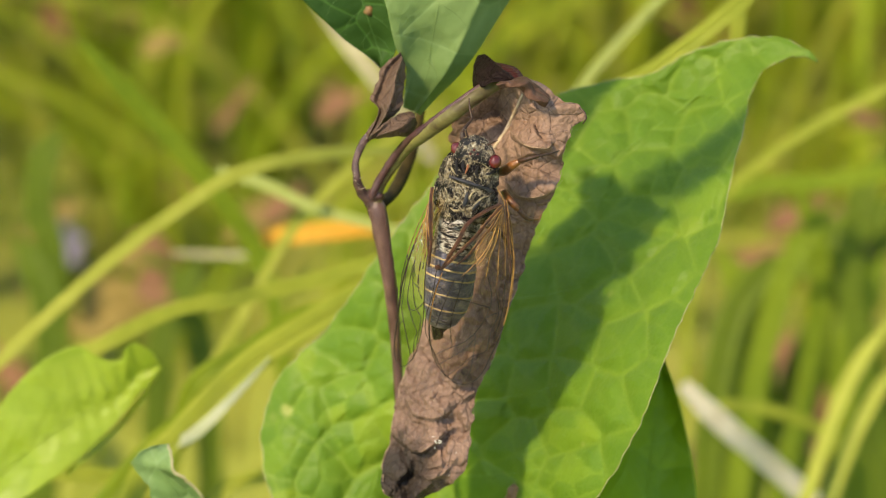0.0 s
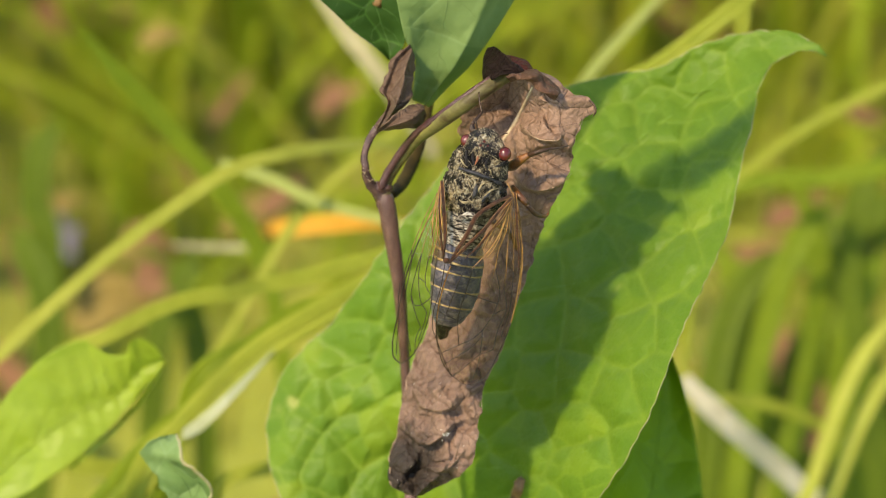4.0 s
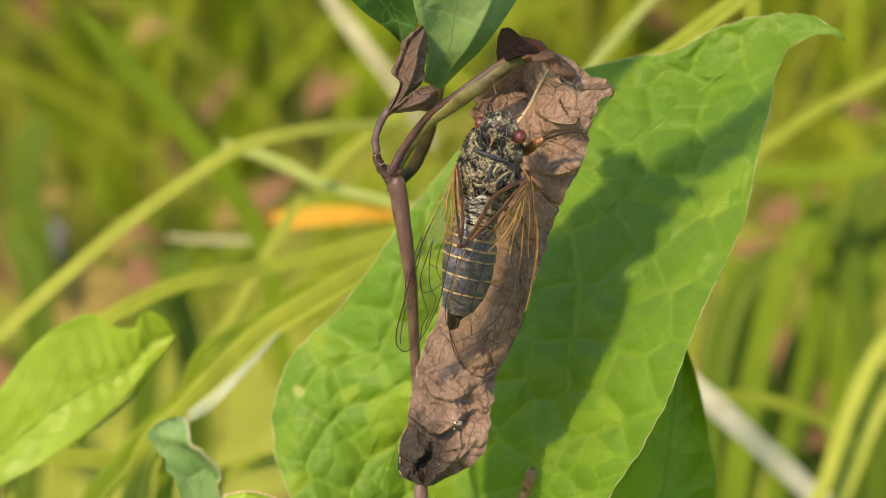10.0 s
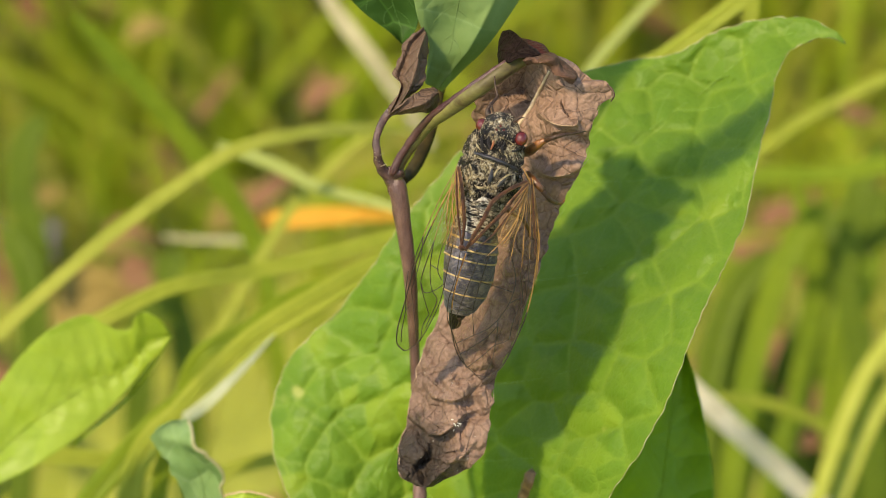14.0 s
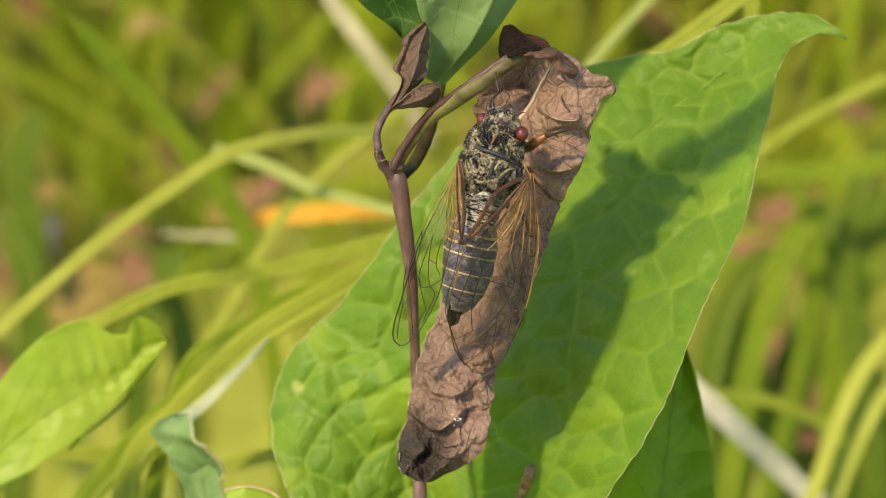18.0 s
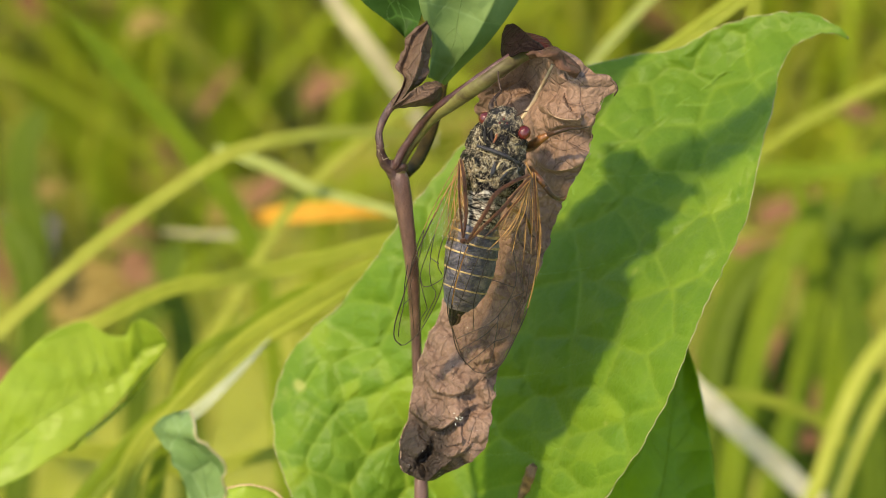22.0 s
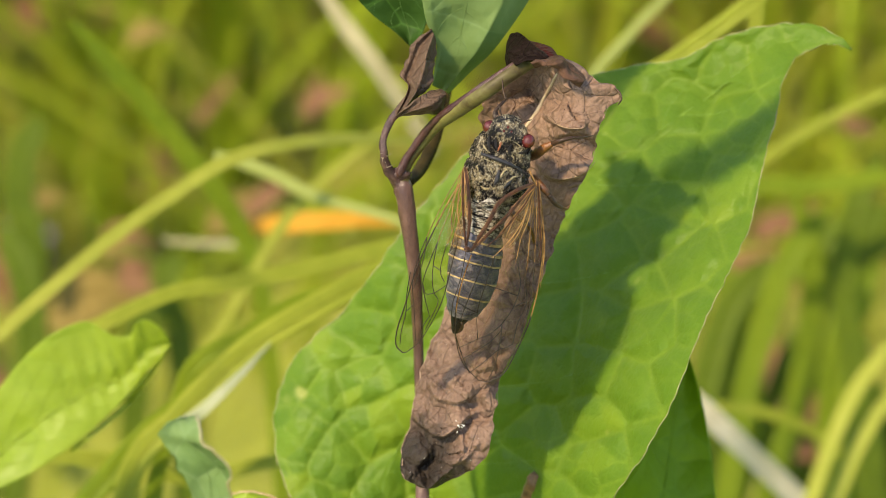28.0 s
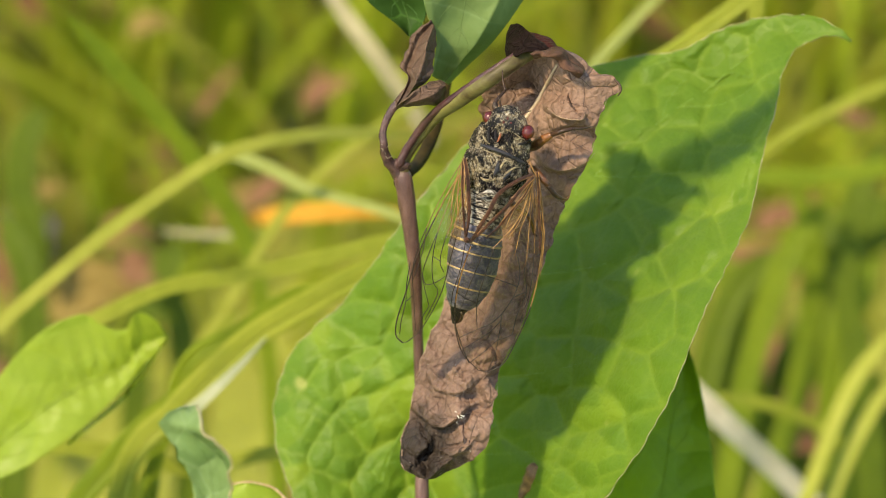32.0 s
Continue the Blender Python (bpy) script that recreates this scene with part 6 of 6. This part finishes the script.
REDDISH = "reddish brown withered leaf hung to fit the view"
fallen([(62.82, -27.94, -300), (66.90, -26.41, -300), (73.21, -25.26, -302)], 5.5, M_LITTER, REDDISH)
fallen([(62.91, 4.64, -380), (68.00, 8.03, -380), (73.28, 8.62, -382)], 5.0, M_LITTER, REDDISH)
fallen([(71.42, 10.55, -400), (77.22, 8.00, -400), (86.70, 2.44, -402)], 6.0, M_LITTER, REDDISH)
fallen([(67.52, -8.39, -330), (74.95, -5.20, -330), (82.60, -4.15, -332)], 7.0, M_LITTER, REDDISH)
fallen([(-60.59, -3.20, -360), (-57.27, -5.63, -360), (-53.55, -6.53, -362)], 6.0, M_LITTER, "dark brown withered leaf hung to fit the view")
fallen([(-68.87, 4.75, -400), (-63.07, 3.01, -400), (-58.58, 0.12, -402)], 7.0, M_LITTER, REDDISH)
fallen([(-80.46, -13.80, -400), (-73.51, -11.48, -400), (-66.71, -12.09, -402)], 9.0, M_OCHRE, "tan withered leaf hung to fit the view")
fallen([(-27.61, 28.40, -380), (-25.35, 31.80, -380), (-24.27, 37.55, -382)], 3.6, M_LITTER, REDDISH)
fallen([(-60.13, 40.98, -340), (-55.29, 43.13, -340), (-51.12, 42.71, -342)], 4.2, M_OCHRE, "ochre withered leaf hung to fit the view")
fallen([(-50.32, 26.78, -400), (-46.26, 32.58, -400), (-41.14, 39.05, -402)], 2.6, M_LITTER, REDDISH)
fallen([(-36.52, 7.54, -330), (-32.27, 11.78, -330), (-28.10, 15.01, -332)], 4.0, M_LITTER, REDDISH)

fallen([(64.87, -1.17, -330), (71.77, -5.20, -330), (79.41, -12.67, -332)], 8.0, M_OCHRE, "ochre withered leaf hung to fit the view")
fallen([(77.91, 27.70, -360), (81.22, 26.60, -360), (85.85, 26.00, -362)], 4.0, M_LITTER, REDDISH)
fallen([(-44.53, 4.41, -340), (-38.08, 9.79, -340), (-33.86, 13.05, -342)], 5.5, M_OCHRE, "ochre withered leaf hung to fit the view")
fallen([(-63.28, 0.10, -320), (-59.61, 1.68, -320), (-56.10, 3.78, -322)], 3.5, M_OCHRE, "ochre withered leaf hung to fit the view")

fallen([(-72.50, -9.57, -340), (-63.89, -6.88, -340), (-55.97, -9.06, -342)], 10.0, M_OCHRE, "ochre withered leaf hung to fit the view")
fallen([(-59.61, -4.09, -320), (-55.95, -3.04, -320), (-51.89, -5.15, -322)], 6.0, M_LITTER, REDDISH)
fallen([(-84.31, 12.25, -360), (-79.90, 10.59, -360), (-73.46, 12.28, -362)], 6.0, M_OCHRE, "ochre withered leaf hung to fit the view")

fallen([(61.59, -25.39, -300), (64.86, -27.64, -300), (69.14, -31.31, -300)], 5.0, M_LITTER, REDDISH)
fallen([(63.68, -32.98, -310), (66.98, -34.63, -310), (70.91, -34.22, -310)], 5.0, M_LITTER, REDDISH)
fallen([(51.60, -3.28, -380), (61.78, 0.11, -380), (69.70, 2.38, -380)], 4.0, M_LITTER, REDDISH)
fallen([(-58.51, -3.00, -310), (-55.61, -5.27, -310), (-51.89, -6.10, -310)], 5.0, M_LITTER, "dark brown withered leaf hung to fit the view")
fallen([(-25.35, 29.53, -380), (-21.95, 32.93, -380), (-17.65, 34.06, -380)], 3.4, M_LITTER, REDDISH)

fallen([(63.70, 7.23, -320), (69.78, 4.51, -320), (79.20, 0.10, -320)], 5.5, M_LITTER, REDDISH)
fallen([(68.58, -3.08, -330), (74.95, -4.14, -330), (82.38, -3.08, -330)], 5.0, M_LITTER, "dark brown withered leaf hung to fit the view")
# two blades added to darken this side, again with shade as colour
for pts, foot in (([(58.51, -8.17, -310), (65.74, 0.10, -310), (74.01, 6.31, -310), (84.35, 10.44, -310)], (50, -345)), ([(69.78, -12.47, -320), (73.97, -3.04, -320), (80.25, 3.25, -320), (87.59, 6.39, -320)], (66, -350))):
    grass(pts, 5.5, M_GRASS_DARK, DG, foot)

# yellow blade that the wind swings in from the side
swinger = grass([(-80.12, 9.38, -46.4), (-71.05, 42.01, -39.2), (-56.05, 45.48, -34.4), (-50.21, 35.74, -34.4), (-46.19, 26.79, -34.4), (-43.46, 20.69, -34.4), (-41.13, 15.89, -34.4), (-39.05, 11.61, -34.4)], 2.0, M_ORANGE, "yellow grass blade swinging in the wind", (-130, -70), 0, (0.2, 0.2, 1), 0.35)

# ---- violet flower far behind ----
flower = thing("wild_flower", "small violet flower among the grass", "flower")
fc = Vector((-100.12, 4.29, -560))
for k in range(6):
    a = k * math.pi / 3 + 0.3
    d = Vector((math.cos(a), math.sin(a), 0.25))
    part("petal", blade_shape([fc, fc + d * 3 + Vector((-d.y, d.x, 0)) * 2, fc + d * 7], [fc + Vector((0.1, 0, 0)), fc + d * 3 - Vector((-d.y, d.x, 0)) * 2, fc + d * 7.1], 10, 6, 0.5), M_VIOLET, flower)
part("stem", tube([fc, fc + Vector((2, -20, -5)), fc + Vector((3, -40, -10))], [0.6, 0.8, 0.9], 6, 4), M_GRASS_DEEP, flower)


# ---- the meadow ----
def meadow(count, seed, zone, tall, wide, gap, flat=0.3):
    """Many arching blades in one mesh; to fit the camera's view none stands nearer to it than the gap allows or before
    the flower.
    """
    rnd = random.Random(seed)
    to_bench = BENCH.inverted()
    verts, faces = [], []
    made = 0
    while made < count:
        x, y = rnd.uniform(zone[0], zone[1]), rnd.uniform(zone[2], zone[3])
        h = rnd.uniform(*tall)
        a = rnd.uniform(0, 2 * math.pi)
        bend = rnd.uniform(0.3, 1.5) * h
        d = Vector((math.cos(a), math.sin(a) * flat, 0))
        foot = Vector((x, y, 0))
        pts = [foot, foot + d * bend * 0.12 + Vector((0, 0, h * 0.5)), foot + d * bend * 0.45 + Vector((0, 0, h * 0.88)), foot + d * bend * 0.85 + Vector((0, 0, h * 0.92)), foot + d * bend * 1.2 + Vector((0, 0, h * 0.72))]
        near = False
        for p in smooth_line(pts, 3) if gap is not None else ():
            q = to_bench @ (p * MM) / MM
            far = (430 - q.z) / 430
            if (q.z > gap and abs(q.x) < 260) or (q.z > -545 and abs(q.x / far + 43.5) < 7 and abs(q.y / far - 2) < 6):
                near = True
        if near:
            continue
        v, f = grass_shape(pts, rnd.uniform(*wide), 4, 0.25, 0.15, (rnd.uniform(-0.3, 0.3), -0.7, 0.7), 0.5)
        o = len(verts)
        verts += v
        faces += [tuple(i + o for i in q) for q in f]
        made += 1
    return verts, faces


tagged(part("meadow_grass", meadow(1500, 5, (-380, 380, 150, 900), (90, 300), (1.4, 3.2), -460), M_FIELD), "dense arching yellow-green meadow grass", "grass", kind="stuff")
tagged(part("far_grass", meadow(2600, 9, (-600, 600, 500, 2200), (160, 400), (2, 4.5), -480), M_FIELD), "dense meadow grass farther off", "grass", kind="stuff")


tagged(part("outer_grass", meadow(4200, 33, (-4600, 4600, -4200, 4600), (90, 220), (8, 16), -480, 1.0), M_FIELD), "scattered tufts of meadow grass round about", "grass", kind="stuff")
tagged(part("verge_grass", meadow(1300, 21, (-1500, 1500, -1000, 230), (35, 80), (3, 6), None), M_FIELD), "short meadow grass round the plants", "grass", kind="stuff")
tagged(part("open_grass", meadow(900, 27, (-1700, -620, 230, 2400), (60, 160), (4, 8), None), M_FIELD), "meadow grass farther to the side", "grass", kind="stuff")
tagged(part("open_grass", meadow(900, 29, (620, 1700, 230, 2400), (60, 160), (4, 8), None), M_FIELD), "meadow grass farther to the side", "grass", kind="stuff")


def litter(count, seed):
    rnd = random.Random(seed)
    verts, faces = [], []
    for _ in range(count):
        x, y = rnd.uniform(-300, 300), rnd.uniform(120, 1100)
        a, l = rnd.uniform(0, 6.28), rnd.uniform(25, 70)
        d = Vector((math.cos(a), math.sin(a), rnd.uniform(-0.1, 0.5)))
        c = Vector((x, y, rnd.uniform(8, 60)))
        v, f = grass_shape([c - d * l / 2, c, c + d * l / 2 + Vector((0, 0, -6))], rnd.uniform(6, 18), 4, 0.3, 0.2, (0, -0.5, 0.8), 0.7, 0.2)
        o = len(verts)
        verts += v
        faces += [tuple(i + o for i in q) for q in f]
    return verts, faces


tagged(part("plant_litter", litter(120, 3), M_LITTER), "brown withered leaves lying among the grass", "litter", kind="stuff")


# ---- what moves ----
LEFT_WIND = [(0, 8, -3), (3.5, 7, -2), (5.5, 7, -1), (7, 13, -4), (8, 14, -8), (9, 13, -11), (9.5, 14, -16), (10, 14, -17), (10.5, 12, -13), (11, 12, -14), (11.5, 12, -18), (12, 19, -26), (12.5, 7, -14), (13, 9, -9), (13.5, 10, -18), (14, 8, -13), (14.5, 4, -4), (16.5, 0, -2), (19, 0, 0), (23, -1, 3), (25.5, -1, 2), (28, -2, -2), (29, -6, -1), (30, -6, 2), (31, -11, 0), (32, -9, 4)]
RIGHT_WIND = [(0, -8, -22), (3.5, -2, -27), (5.5, -3, -18), (6.5, -1, -9), (7, -1, 3), (8.5, 2, 5), (9, 5, -4), (9.5, 14, -20), (10, 14, -23), (10.5, 8, -7), (11, 4, 2), (12, 8, -5), (12.5, 4, 4), (13, 8, -5), (13.5, 11, -20), (14, 12, -11), (14.5, 0, 10), (16.5, 4, -2), (19, 0, 0), (25, 4, -7), (25.5, -1, 7), (27.5, -5, 13), (28, -4, 5), (29.5, -3, 4), (30, -9, 11), (31, -12, 8), (32, -7, 4)]
SAPLING_WIND = [(0, 0, -1), (3.5, -1, 4), (5.5, -3, 10), (6.5, -2, 12), (7.5, 0, 3), (8.5, 4, -3), (9, 5, -8), (9.5, 13, -21), (10.5, 12, -21), (11, 11, -18), (11.5, 15, -27), (12, 16, -32), (12.5, 11, -18), (13, 6, -11), (13.5, 9, -31), (14, 7, -19), (14.5, 2, -2), (16.5, 1, -3), (19, 0, 0), (23, -3, 6), (25, -1, 0), (27.5, 1, -6), (29, 0, -5), (30, -4, 0), (32, -6, -1)]
SEEDLING_WIND = [(0, 3, 4), (5.5, -1, 3), (7, -3, 5), (8.5, -4, 1), (12, 0, -5), (12.5, 3, -2), (14.5, 0, 0), (19, 0, 0), (25, 2, -1), (28, 4, -1), (30, 5, -1), (31, 9, -4), (32, 6, -2)]
GUSTS = [(0, -260, 0), (12.0, -260, 0), (12.1, -230, 5), (12.2, -15, 10), (12.3, 0, 0), (12.4, -120, 70), (12.5, -260, 40), (12.6, -140, 40), (12.7, -260, 20), (14.2, -260, 40), (14.3, -170, 60), (14.4, -235, 100), (14.5, -155, 140), (14.8, -270, 60), (16.5, -270, 0), (32, -270, 0)]


def sways(ob, rows, unit):
    """Keys a plant that the wind shifts: seconds, to the side, downwards, in steps of the unit in millimetres."""
    walk(ob, [(t, BENCH @ pose(x * unit * MM, -y * unit * MM, 0)) for t, x, y in rows])


def motions():
    for ob, side in SWAYING:
        if side == 2:
            sways(ob, RIGHT_WIND, 0.087)
        else:
            sways(ob, LEFT_WIND, 0.076)
    sways(sapling, SAPLING_WIND, 0.0687)
    sways(seedling, SEEDLING_WIND, 0.056)
    sways(swinger, GUSTS, 0.0643)
    # the cicada lowers its tail at first, then settles
    rest, pivot = cicada.matrix_world.copy(), Matrix.Translation((0, 0.0055, 0.003))
    walk(cicada, [(t, rest @ pivot @ pose(0, 0, 0, tilt, 0, turn) @ pivot.inverted()) for t, tilt, turn in (
        (0, 6.5, 0.9), (1, 5.0, 0.9), (2, 4.6, 0.8), (3, 3.4, 0.6), (5.5, 1.4, 0.4), (7, 0, 0.3), (9, 0, 0.3), (12, 0, 0.1), (12.5, 0, 0.5), (14.5, 2, 0.5), (16.5, 1, 0.2), (19, 0, 0), (28, -0.5, 0), (32, 0, 0))])
    # the wings slowly spread: seconds, closing turn and roll about the wing's length in degrees
    o, along = wing_left.location.copy(), Vector((-4.85, -20.87, -5.4)) - Vector((-2.04, 0.55, 2.8))
    walk(wing_left, [(t, Matrix.Translation(o) @ pose(0, 0, 0, 0, 0, turn) @ Matrix.Rotation(radians(roll), 4, along)) for t, turn, roll in (
        (0, 4.7, 30), (1, 4.6, 29), (2, 4.2, 26), (3, 3.6, 21), (5.5, 1.7, 7), (7, 1.5, 5), (9, 1.2, 3), (12, 0.8, 2), (14.5, 0.5, 1), (17, 0.1, 0), (19, 0, 0), (25, -0.2, 0), (28, -0.4, 0), (32, -0.4, 0))])
    o2 = wing_right.location.copy()
    walk(wing_right, [(t, pose(o2.x, o2.y, o2.z, 0, 0, turn)) for t, turn in ((0, -1.2), (3, -1.0), (5.5, -0.5), (9, -0.3), (14.5, 0), (19, 0), (28, 0.4), (32, 0.4))])


motions()
